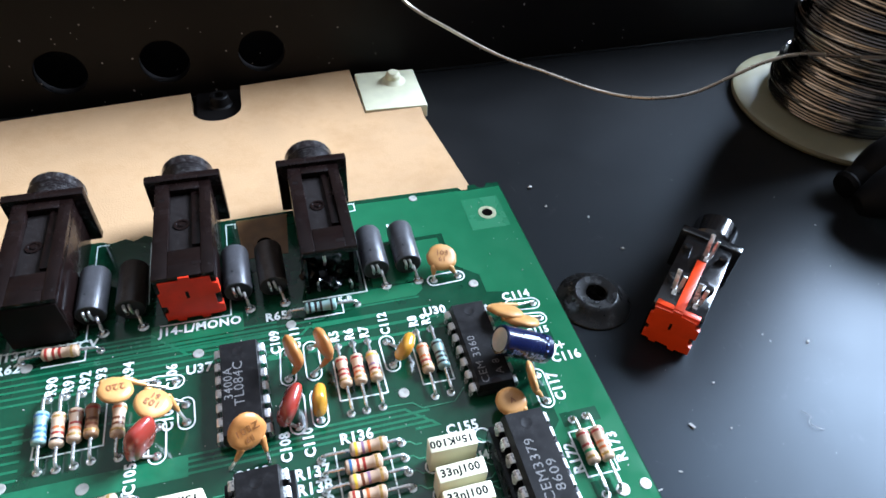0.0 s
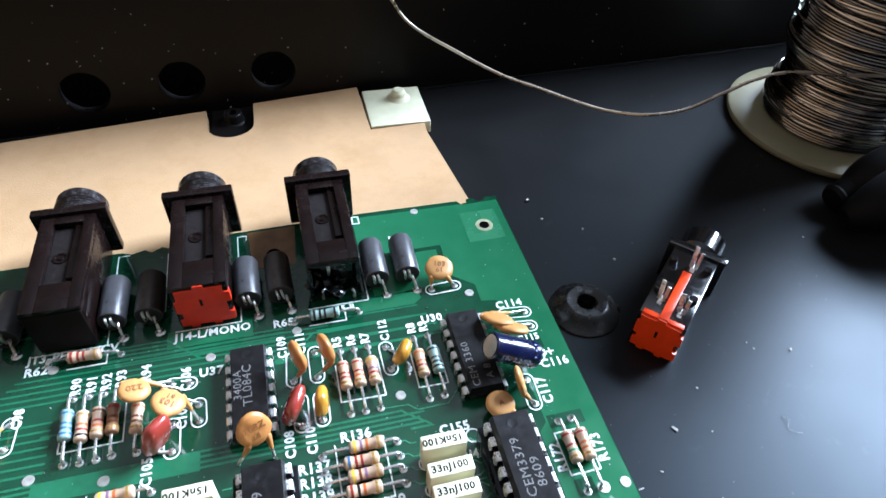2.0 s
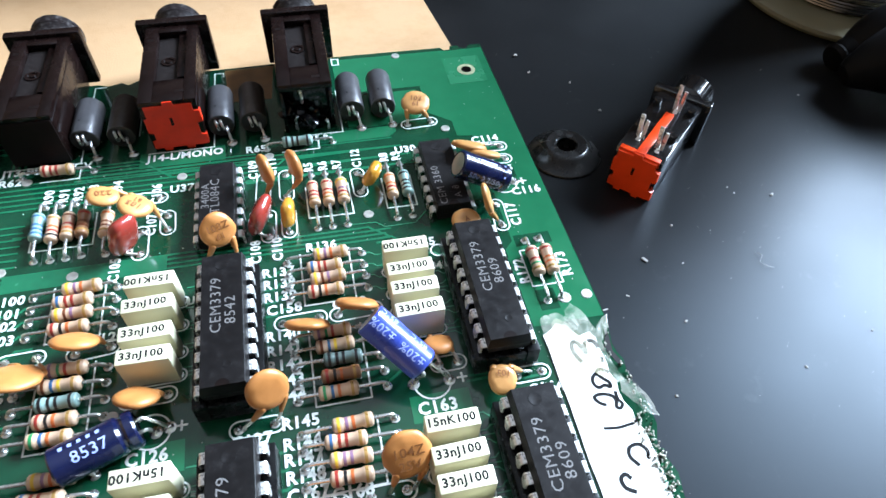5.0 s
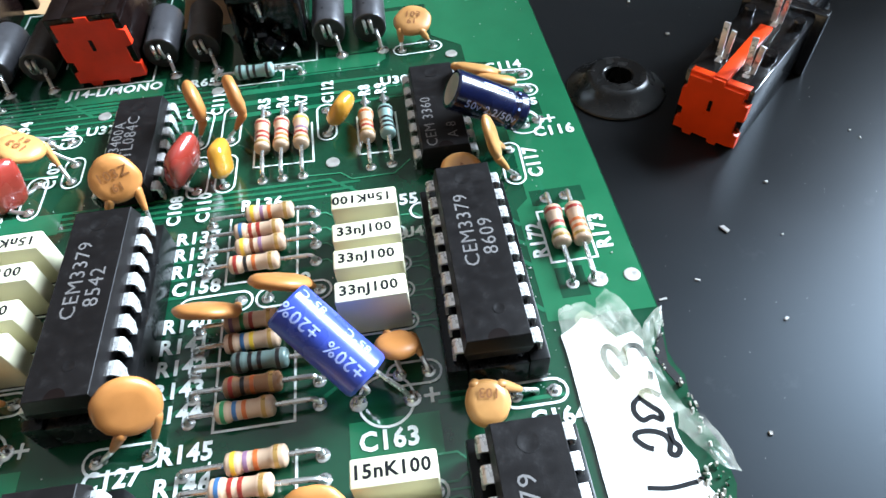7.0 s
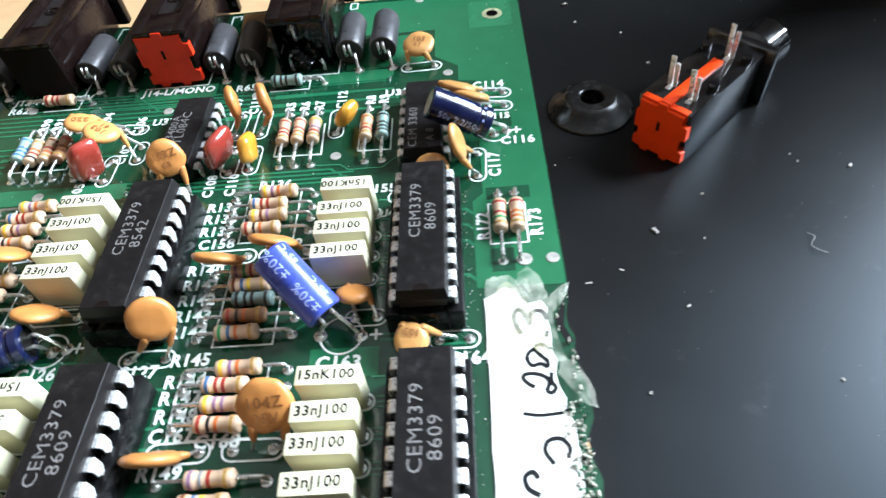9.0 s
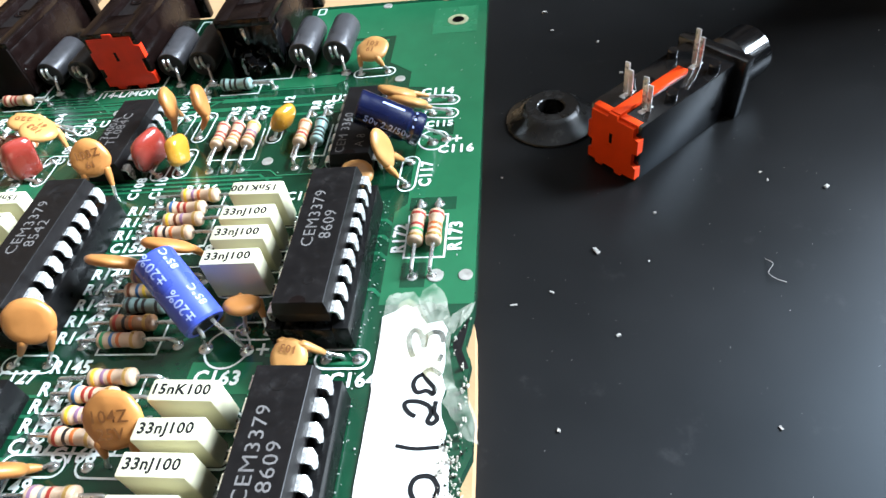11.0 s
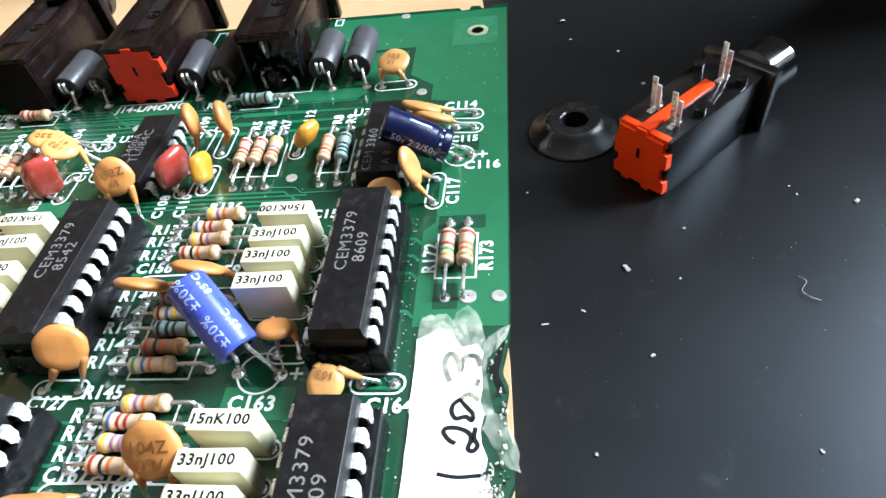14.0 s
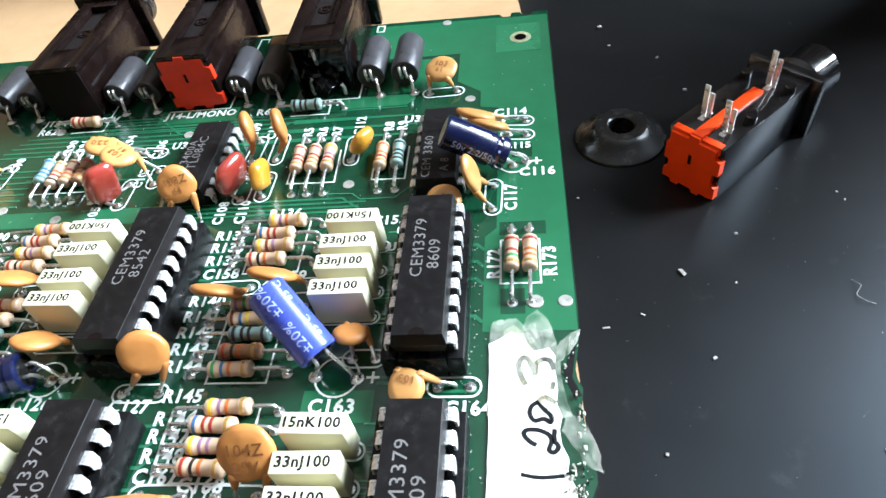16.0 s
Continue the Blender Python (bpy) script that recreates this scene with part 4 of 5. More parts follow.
def electrolytic(a, b, r, sleeve, label, pads, crimp=True):
    """A sleeved can from a (plain end) to b (crimped end with the leads)."""
    a, b = Vector(a), Vector(b)
    c = (a + b) / 2
    th = thing("electrolytic_capacitor", label, "capacitor", "electrolytic capacitors", *c)
    h = (b - a).length / 2
    M = axes((0, 0, 0), b - a)
    prof = [(r * 0.80, -h - 0.0), (r * 0.93, -h), (r, -h + 0.25), (r, h - 2.3), (r * 0.9, h - 1.9), (r * 0.9, h - 1.6), (r, h - 1.2), (r, h - 0.3), (r * 0.93, h), (r * 0.72, h)]
    if not crimp:
        prof = [p for p in prof if p[0] != r * 0.9]
    can = part("sleeve", lathe(bmesh.new(), prof, 36, M), sleeve, th)
    part("end_disc", lathe(bmesh.new(), [(r * 0.81, -h + 0.02), (r * 0.78, -h + 0.06), (0, -h + 0.06)], 28, M), ALU, th, "bare aluminium end")
    part("bung", lathe(bmesh.new(), [(r * 0.74, h - 0.05), (r * 0.7, h - 0.15), (0, h - 0.15)], 24, M), RUBBER, th, "black rubber bung")
    for s, (px_, py_) in zip((-1, 1), pads):
        p = Vector((px_, py_, 0)) - c
        q = M @ Vector((0.9 * s, 0, h - 0.2))
        o = M @ Vector((0.95 * s, 0, h + 0.8))
        part("lead", tube(bmesh.new(), smooth_path([q, o, o.lerp(p, 0.6) + Vector((0, 0, 0.4)), p], 4), 0.25, 8), LEAD, th)
        joint(px_, py_, 0.9)
    return can, M, h


th, M, h = electrolytic((5.2, -26.0, 9.0), (11.7, -31.9, 4.1), 2.5, BLUE, "bright blue electrolytic capacitor tilted over the resistors", ((10.2, -32.4), (15.4, -32.7)), False)
for z in (2.3, -3.0):
    wrap_text(th, M, 2.5, "±20%", 1.35, z, 112, -90)
    wrap_text(th, M, 2.5, "85°C", 1.0, z - 0.2, 60, -90)
th, M, h = electrolytic((24.6, 2.7, 8.5), (33.2, 2.2, 3.8), 2.5, NAVY, "navy blue electrolytic capacitor lying across a chip", ((34.2, 4.2), (36.3, 4.9)))
wrap_bar(th, M, 2.5, 92, 101, -1.7, 1.6)
wrap_text(th, M, 2.5, "50v 2.2/50v", 1.05, 0.0, 172, 90)
for k in range(3):
    wrap_bar(th, M, 2.5, 84 + 26 * k, 92 + 26 * k, 3.25, 3.55)
th, M, h = electrolytic((-36.0, -36.6, 3.1), (-26.3, -32.9, 3.1), 2.6, NAVY, "navy blue electrolytic capacitor lying on the board", ((-25.0, -32.6), (-23.2, -32.2)))
wrap_text(th, M, 2.6, "8537", 1.6, -0.4, 118, 90)
for k in range(5):
    wrap_bar(th, M, 2.6, 72, 84, -3.6 + 1.1 * k, -3.1 + 1.1 * k)

# ---------------------------------------------------------------- ferrite beads
def ferrite(x, y, rz=0.0, coat=FERRITE, colour="dark grey"):
    th = thing("ferrite_bead", f"{colour} cylindrical ferrite choke lying on the board", "ferrite", "ferrite beads", x, y, 0, rz=rz)
    M = Matrix.Translation((0, 0, 2.75)) @ Matrix.Rotation(-math.pi / 2, 4, "X")
    r, n = 2.5, 9.9
    part("core", lathe(bmesh.new(), [(r - 0.3, 0), (r - 0.08, 0.06), (r, 0.3), (r, n - 0.3), (r - 0.08, n - 0.06), (r - 0.3, n), (0, n)], 32, M), coat, th)
    part("end_face", lathe(bmesh.new(), [(r - 0.25, 0.02), (0.9, 0.06), (0, 0.06)], 28, M), FERRITEEND, th, "black end face")
    for s in (-0.55, 0.35):
        part("wire_loop", tube(bmesh.new(), smooth_path([(s - 0.3, 0.3, 3.9), (s - 0.15, -0.5, 4.1), (s, -0.75, 3.2), (s + 0.05, -0.5, 2.3), (s, 0.3, 2.2)], 4), 0.27, 8), LEAD, th)
    part("wire", tube(bmesh.new(), smooth_path([(0.9, 0.3, 2.4), (1.0, -0.5, 2.2), (1.25, -1.2, 1.4), (1.5, -2.0, 0.0)], 4), 0.28, 8), LEAD, th)
    joint(x + 1.5, y - 2.0)


# The two ferrites close left of jacks get the shaded tone.
for x in (15.4, 9.2, -9.6, -15.8, -33.8, -40.2, -58.2, -64.4):
    ferrite(x, 27.1, random.uniform(-2, 2), *((FERRITESHADED, "brown-black") if x in (-9.6, -33.8) else (FERRITE, "dark grey")))

# ---------------------------------------------------------------- jack sockets
def jack(name, label, group, x, y, z, rz, plastic, front, flipped=False, broken=False):
    """A moulded jack socket: block, flange and threaded nose along +y from its front at the origin."""
    th = thing(name, label, "jack socket", group, x, y, z, rz=rz)
    w, n, ht = 4.7 if flipped else 5.0, 24.6, 11.0
    y0 = 4.2 if broken else 0.0
    base = 0.5 if not flipped else 0.0
    if not flipped:
        part("body", newbox(-w, w, y0, n, base, ht - 1.5, bev=0.25), plastic, th)
        rim = bmesh.new()
        yr = 0.8 if broken else 0.0
        box(rim, -w, -2.4, yr, n, ht - 1.5, ht, bev=0.2)
        box(rim, 2.9, w, yr, n, ht - 1.5, ht, bev=0.2)
        box(rim, -2.42, 2.92, yr, 6.4, ht - 1.5, ht, bev=0.15)
        box(rim, -2.42, 2.92, n - 2.2, n, ht - 1.5, ht, bev=0.15)
        part("top_rim", rim, plastic, th)
        part("recess_floor", newbox(-2.4, 2.9, 6.4, n - 2.2, ht - 1.6, ht - 1.35), JACKFLOOR, th, "dark recessed panel with a moulded mark")
        part("recess_step", newbox(1.4, 2.88, 8.0, n - 2.3, ht - 1.6, ht - 0.7, bev=0.1), plastic, th)
        ringm = Matrix.Translation((-0.4, 14.0, ht - 1.34))
        part("moulded_mark", lathe(bmesh.new(), [(1.4, 0), (1.4, 0.18), (1.0, 0.18), (1.0, 0.02), (0.5, 0.02), (0.5, 0.2), (0, 0.2)], 14, ringm), plastic, th)
        # Dark boxes painted as shade in narrow openings of the uncut top.
        part("slot_shade", newbox(1.4, 3.0, 2.3, 3.1, ht - 0.3, ht + 0.02), JACKDARK, th)
        part("slot_shade", newbox(-4.3, -3.2, n - 5.2, n - 4.4, ht - 0.3, ht + 0.02), JACKDARK, th)
        for s in (-1, 1):
            part("foot", newbox(s * 4.4 - 0.5, s * 4.4 + 0.5, 1 + y0, n - 1, 0.0, base + 0.1), plastic, th)
    else:
        ht = 10.0
        part("body", newbox(-w, w, 0.5, n - 2.6, 0, ht, bev=0.2), plastic, th)
        n -= 2.6
    fw, fh = 6.9, (11.8 if not flipped else 10.6)
    zf = 0.0
    part("flange", newbox(-fw if not flipped else -6.2, fw if not flipped else 6.2, n, n + 2.0, zf, fh, bev=0.3), plastic, th)
    cz = 6.1 if not flipped else 5.2
    rr = 5.0 if not flipped else 4.6
    prof = [(rr + 0.3, n + 1.9), (rr + 0.3, n + 2.5)]
    for k in range(5 if not flipped else 3):
        prof += [(rr - 0.22, n + 2.8 + k * 0.75), (rr + 0.05, n + 3.15 + k * 0.75)]
    ne = n + (8.7 if not flipped else 10.5)
    prof += [(rr, n + (6.6 if not flipped else 5.2)), (rr, ne - 0.2), (rr - 0.2, ne), (3.3, ne), (3.2, n + 3), (0, n + 3)]
    part("threaded_nose", lathe(bmesh.new(), prof, 40, Matrix.Translation((0, 0, cz)) @ Matrix.Rotation(-math.pi / 2, 4, "X")), JACKNOSE if plastic is JACKBLK else plastic, th)
    if front is not None:
        bm = bmesh.new()
        zt = ht - (0.9 if not flipped else 0.4)
        zb = 0.7
        pts = [(-4.6, zb), (-4.6, 2.4), (-3.9, 2.6), (-3.9, 4.2), (-4.75, 4.4), (-4.75, 7.4), (-4.2, 7.6), (-4.2, zt), (-0.9, zt), (-0.8, zt + 0.75), (0.9, zt + 0.75), (1.0, zt), (4.1, zt), (4.1, zt - 1.5),
               (5.15, zt - 1.7), (5.2, zt - 4.1), (4.2, zt - 4.3), (4.2, 3.2), (5.15, 2.9), (5.2, 0.9), (3.9, zb), (2.6, zb), (2.4, zb - 0.6), (1.2, zb - 0.6), (1.0, zb), (-1.4, zb), (-1.6, zb - 0.6), (-2.9, zb - 0.6), (-3.1, zb)]
        k = 0.93 if flipped else 1.0
        loft(bm, [[(px_ * k, 0.9, pz) for px_, pz in pts], [(px_ * k, -0.25, pz) for px_, pz in pts]])
        part("front_clip", bm, front, th, "red plastic end clip", smooth=False)
        # Dark box painted as shade in the clip's narrow opening.
        part("clip_slot_shade", newbox(-0.35, 0.15, -0.3, 0.2, ht * 0.52, ht * 0.52 + 1.7), JACKDARK, th)
    return th


JLABEL = "brown-black dusty jack socket soldered at the board's rear edge"
jack("jack_socket", "brown-black dusty jack socket with a red end clip", "jack sockets on the board", -23.5, 25.2, 0, 0, JACKBLK, RED)
th = jack("jack_socket", JLABEL, "jack sockets on the board", -47.6, 24.6, 0, 0, JACKBLK, None)
part("front_plate", newbox(-4.8, 4.8, -0.3, 0.4, 0.6, 10.0, bev=0.2), JACKDARK, th, "black end plate")
th = jack("jack_socket", "jack socket with its rear end broken open", "jack sockets on the board", 0.9, 25.4, 0, 0, JACKBLK, None, broken=True)
GLOSS = mat("glossy_black_shards", (0.004, 0.004, 0.0045), 0.14, var=0.2, spec=0.3)
random.seed(5)
for i in range(22):
    sx, sy, sz = random.uniform(-4.6, 4.6), random.uniform(0.4, 4.4), random.uniform(0.2, 7.6)
    if abs(sx) < 2.6 and sz > 3.5:
        sz *= 0.45
    part("shard", newbox(-random.uniform(0.4, 1.2), random.uniform(0.3, 1.0), -random.uniform(0.3, 1.0), random.uniform(0.3, 1.2), -random.uniform(0.5, 1.8), random.uniform(0.5, 1.8), bev=0.12,
        m=Matrix.Translation((sx, sy, max(1.6, sz))) @ Euler((random.uniform(-0.6, 0.6), random.uniform(-0.6, 0.6), random.uniform(-3, 3))).to_matrix().to_4x4()), GLOSS, th)
part("broken_wall", newbox(-4.9, -4.2, 0.6, 4.4, 0.2, 9.4, bev=0.15), GLOSS, th, "jagged glossy black broken plastic")
part("broken_wall", newbox(4.2, 4.9, 1.6, 4.4, 0.2, 8.2, bev=0.15), GLOSS, th, "jagged glossy black broken plastic")
part("broken_wall", newbox(-4.6, 4.6, 3.4, 4.3, 0.3, 9.6, bev=0.1), GLOSS, th, "jagged glossy black broken plastic")
part("contact", tube(bmesh.new(), smooth_path([(-2.6, 1.2, 0.2), (-2.7, 1.0, 2.5), (-2.2, 0.8, 3.6)], 4), 0.3, 8), LEAD, th)
part("contact", tube(bmesh.new(), smooth_path([(-1.0, 2.6, 5.5), (-0.9, 1.9, 7.0), (-1.1, 2.2, 8.6)], 4), 0.3, 8), LEAD, th)
part("contact", tube(bmesh.new(), smooth_path([(3.4, 0.6, 0.2), (3.4, 0.5, 1.6), (3.0, 0.6, 2.4)], 4), 0.3, 8), LEAD, th)


def loose_jack(x, y, rz, label):
    th = jack("loose_jack", label, "loose jack sockets", x, y, FLOOR_Z, rz, JACKNEW, ORANGE, flipped=True)
    top = 10.0
    part("slider", newbox(-0.85, 0.95, 0.2, 15.2, top - 0.5, top + 0.55, bev=0.12), ORANGE, th, "orange-red plastic strip")
    part("red_saddle", newbox(-4.1, 4.1, 0.3, 1.5, top - 1.4, top + 0.06, bev=0.1), ORANGE, th)
    for px_, py_ in ((-3.6, 7.6), (3.4, 8.2), (-3.5, 17.2), (3.5, 17.8)):
        part("peg", lathe(bmesh.new(), [(0.85, top - 0.2), (0.85, top + 1.1), (0.7, top + 1.3), (0, top + 1.3)], 16, Matrix.Translation((px_, py_, 0))), JACKNEW, th)
    for px_, py_, h_ in ((-2.1, 5.4, 4.9), (2.3, 4.2, 4.9), (0.6, 17.6, 5.6)):
        part("contact_pin", newbox(-0.42, 0.42, -0.14, 0.14, -1.2, h_, bev=0.05, m=Matrix.Translation((px_ - 0.45, py_, top)) @ Euler((radians(-3), radians(-3), radians(random.uniform(-10, 10)))).to_matrix().to_4x4()), PIN, th, "bright tinned contact pin")
        part("contact_pin", newbox(-0.36, 0.36, -0.14, 0.14, -1.2, h_ * 0.92, bev=0.05, m=Matrix.Translation((px_ + 0.45, py_ - 0.1, top)) @ Euler((radians(5), radians(3), radians(random.uniform(-10, 10)))).to_matrix().to_4x4()), PIN, th, "bright tinned contact pin")
        part("contact_base", newbox(-0.45, 0.45, -1.3, 1.3, -0.3, 0.12, bev=0.05, m=Matrix.Translation((px_, py_ - 0.2, top))), PIN, th, "bright tinned contact strip")
    # Dark boxes painted as shade in the gaps beside the strip.
    part("slot_shade", newbox(-2.6, -1.2, 9.8, 10.8, top - 0.3, top + 0.03), JACKDARK, th)
    part("slot_shade", newbox(1.2, 2.8, 9.8, 10.8, top - 0.3, top + 0.03), JACKDARK, th)
    return th


loose_jack(60.7, 5.0, -47.2, "black jack socket with orange-red clip lying pins up on the panel")

# Black tool grip beside the spool, its tip on the panel.
grip = thing("tool_handle", "black plastic tool handle resting on the panel beside the solder spool", "tool")
part("grip", tube(bmesh.new(), smooth_path([(127.5, 35.5, -4.0), (133, 36.5, -2.0), (143, 35.5, 3.0), (158, 33.0, 12.0), (178, 30, 24.0), (205, 27, 40.0)], 5),
                  [2.0, 2.9, 3.4, 3.6, 3.7, 4.6, 5.6, 6.4, 6.9, 7.1, 7.2, 7.3, 7.4, 7.5, 7.5, 7.5, 7.6, 7.6, 7.7, 7.7, 7.8, 7.8, 7.8, 7.8, 7.8, 7.8], 20), TOOLBLK, grip)
part("tip_guard", lathe(bmesh.new(), [(0, -1.2), (3.2, -1.0), (3.8, 0), (3.2, 1.0), (0, 1.2)], 24, axes((127.6, 35.6, -3.8), (1, 0.15, 0.3))), TOOLBLK, grip)
# Fat black body added to stand for the handle's shadow on the panel.
part("grip_shadow_mass", tube(bmesh.new(), smooth_path([(124, 28, -3.2), (130, 27, -0.5), (140, 25, 3.0), (155, 22, 8.0), (176, 17, 15.0), (205, 9, 26.0)], 5), [2.6, 3.6, 4.2, 4.8, 5.6, 6.4, 7.2, 8.0, 8.6] + [9.2] * 17, 20), TOOLBLK, grip)

# ---------------------------------------------------------------- rubber foot
foot = thing("rubber_foot", "black rubber foot with a central hole standing on the panel", "foot", x=52.3, y=18.3, z=FLOOR_Z)
part("dome", lathe(bmesh.new(), [(7.4, 0), (7.6, 0.2), (7.5, 0.45), (7.0, 0.75), (6.3, 1.2), (5.6, 1.8), (5.0, 2.4), (4.6, 2.8), (4.2, 2.98), (3.3, 2.9), (2.4, 2.9), (2.15, 2.7), (2.05, 0.3), (0, 0.3)], 48), RUBBER, foot)
# Black disc painted as shade in the foot's hole.
part("bore_shade", lathe(bmesh.new(), [(1.85, 0.35), (0, 0.4)], 24), VOID, foot)

# ---------------------------------------------------------------- solder spool and its loose end
spool = thing("solder_spool", "translucent white spool wound with tarnished solder wire", "spool", x=154, y=70, z=FLOOR_Z)
part("flange", lathe(bmesh.new(), [(0, 0), (28.6, 0), (29.6, 0.5), (30, 1.4), (29.8, 2.3), (28.8, 2.8), (24, 3.0), (12, 3.0), (0, 3.0)], 96), NYLON, spool)
part("flange", lathe(bmesh.new(), [(0, 84), (29, 84), (30, 85), (29.5, 86.6), (28, 87), (0, 87)], 96), NYLON, spool)
part("barrel", lathe(bmesh.new(), [(13, 3), (13, 84)], 48), NYLON, spool)
random.seed(3)


def wound(z):
    """Radius of the winding at a height."""
    return 20.5 - 2.6 * math.exp(-((z - 17.5) / 5.0) ** 2) + 1.4 * math.exp(-((z - 24) / 4.0) ** 2) - 0.06 * max(0, z - 30)


def coil(z0, z1, pitch, r_off, wr, wob):
    bm, pts, n = bmesh.new(), [], 44
    total = int((z1 - z0) / pitch * n)
    for i in range(total):
        z = z0 + pitch * i / n
        a = 2 * math.pi * i / n
        k = noise.noise(Vector((z * 0.9, math.cos(a) * 0.6, math.sin(a) * 0.6 + r_off)))
        r = wound(z) + r_off + wob * k
        pts.append((r * math.cos(a), r * math.sin(a), z + wob * 0.9 * noise.noise(Vector((math.cos(a) * 0.5 + 7, z * 0.5, math.sin(a) * 0.5)))))
    return tube(bm, pts, wr, 6)


# Shade among the packed turns is put into this darker tone.
part("winding", coil(3.4, 83, 0.74, -0.6, 0.39, 0.30), WIREDARK, spool, "tightly wound tarnished solder, toned darker for shade")


def loop(z, tilt, turn, extra):
    """One loose turn of wire laid askew over the winding."""
    pts = []
    for i in range(49):
        a = 2 * math.pi * i / 48
        h = z + tilt * math.sin(a + turn) + 0.5 * noise.noise(Vector((math.cos(a), math.sin(a), z)))
        r = wound(h) + 0.1 + extra * (1 + 0.5 * math.sin(2 * a + turn))
        pts.append((r * math.cos(a), r * math.sin(a), h))
    part("loose_turn", tube(bmesh.new(), pts, 0.40, 7), WIRELOOSE, spool, "loose askew turn of solder, toned brighter for light")


for i in range(34):
    loop(random.uniform(5, 17) if i % 3 == 0 else random.uniform(19, 52), random.uniform(-1.6, 1.6), random.uniform(0, 6), random.uniform(0.0, 0.5))
wire_pts = [(26.5, 108.4, 26), (33.3, 107.6, 15.9), (44.9, 99.7, 10.5), (55.3, 91.3, 7.1), (64.7, 83.8, 5.9), (74.4, 76.1, 4.7), (81.3, 70.5, 4.9), (87.9, 64.7, 7.1),
            (96.3, 62.5, 9.2), (104, 60.4, 14.4), (110.4, 58.7, 18.5), (117.4, 56.8, 20.7), (128.1, 53.9, 20.5), (139, 52.0, 20.2), (150, 49.4, 19.6)]
wire = new("solder_wire", finish(tube(bmesh.new(), smooth_path(wire_pts, 6), 0.46, 8), WIRE))
tagged(wire, "loose bent end of solder wire from the spool", "wire")

# ---------------------------------------------------------------- lettering and outlines on the board
for i, s in enumerate(("R137", "R138", "R139")):
    word(s, -7.5, (-8.4, -10.8, -13.3)[i])
word("R136", -0.2, -4.2)
word("C158", -7.0, -15.8)
word("C159", 3.0, -16.6)
for i, s in enumerate(("R140", "R141", "R142", "R143", "R144")):
    word(s, -7.5, -20.6 - 2.56 * i)
for i, s in enumerate(("R145", "R146", "R147", "R148", "C167")):
    word(s, (-6.0, -6.0, -6.0, -5.9, -5.8)[i], (-35.0, -38.0, -40.2, -42.6, -45.0)[i])
word("R149", -6.0, -49.4)
word("C168", -0.2, -45.9)
word("C163", 12.9, -36.5, size=2.0)
word("C164", 28.8, -36.8)
word("C127", -12.6, -36.4)
word("C126", -26.0, -36.0)
word("C116", 37.8, 2.3)
word("C114", 33.9, 17.4)
word("C115", 34.9, 8.6, size=1.5)
word("C117", 33.9, -3.0, 90)
word("R172", 31.6, -15.6, 90)
word("R173", 38.9, -15.4, 90)
word("U37", -23.2, 14.0)
word("U30", 18.0, 17.2)
word("U42", 18.2, -11.9, size=1.6)
word("U41", -20.0, -11.5, size=1.6)
word("J14-L/MONO", -22.8, 22.9, size=1.9)
word("J13-PEDAL/CV", -47.0, 23.2, size=1.9)
word("J15-R", 1.9, 23.4, size=1.5)
word("R65", -9.9, 22.2)
word("R62", -52.8, 20.6)
for s, x, y in (("R5", -0.6, 15.5), ("R6", 2.0, 15.4), ("R7", 4.6, 15.3), ("C112", 8.4, 16.4), ("R8", 13.6, 15.7), ("R9", 15.9, 15.7), ("C109", -10.6, 16.6), ("C111", -7.2, 16.8),
                ("C108", -10.8, -3.4), ("C110", -7.3, -3.4), ("R90", -45.6, 15.8), ("R91", -43.1, 15.8), ("R92", -40.7, 15.8), ("R93", -38.3, 16.0), ("R94", -34.2, 16.2), ("C106", -27.4, 13.4),
                ("C107", -27.9, 6.0), ("C105", -33.0, -3.0), ("C98", -54.0, 11.4), ("R22", -42.0, 38.6), ("R23", -34.8, 38.8), ("R27", 15.0, 39.6), ("R26", 8.8, 39.2)):
    word(s, x, y, 90, 1.75)
for s, x, y in (("R100", -48.2, -6.5), ("R101", -48.4, -9.0), ("R102", -48.6, -11.2), ("R103", -48.4, -13.8), ("C121", -51.3, -17.6), ("R104", -48.2, -21.2), ("R105", -48.0, -23.5), ("R106", -48.0, -25.9),
                ("R107", -47.8, -28.4), ("C118", -16.2, -6.6), ("C120", -33.0, -16.0), ("C155", 16.2, -6.6)):
    word(s, x, y, size=1.85)
silk([(-1.6, 10.4), (-1.6, 2.6), (6.2, 2.4), (6.0, 10.2)])
silk([(12.2, 10.2), (12.2, 2.5), (17.5, 2.4), (17.5, 10.2)])
silk([(-46.9, 10.8), (-46.9, 3.4), (-37.1, 3.4), (-37.1, 10.8)])
silk([(32.4, -11.4), (32.4, -19.0), (37.6, -19.0), (37.6, -11.4)], True)
silk([(-3.8, -5.2), (-3.8, -15.8), (4.2, -15.8), (4.2, -5.2)])
silk([(-3.7, -20.4), (-3.7, -33.2), (4.1, -33.2), (4.1, -20.4)])
silk([(-3.7, -36.0), (-3.7, -45.6), (4.3, -45.6), (4.3, -36.0)])
silk([(-41.6, -5.0), (-41.6, -15.4), (-34.0, -15.4), (-34.0, -5.0)])
silk([(-41.6, -19.6), (-41.6, -32.6), (-34.0, -32.6), (-34.0, -19.6)])
silk([(-5.2, 20.5), (1.9, 20.5), (1.9, 22.8)])
silk([(-47.8, 20.0), (-41.2, 20.0), (-41.2, 22.8)])
silk([(-29.6, 24.4), (-17.6, 24.4), (-17.6, 48.0), (-15.8, 48.0), (-15.8, 46.6)])
silk([(-5.0, 24.6), (6.9, 24.6), (6.9, 38)])
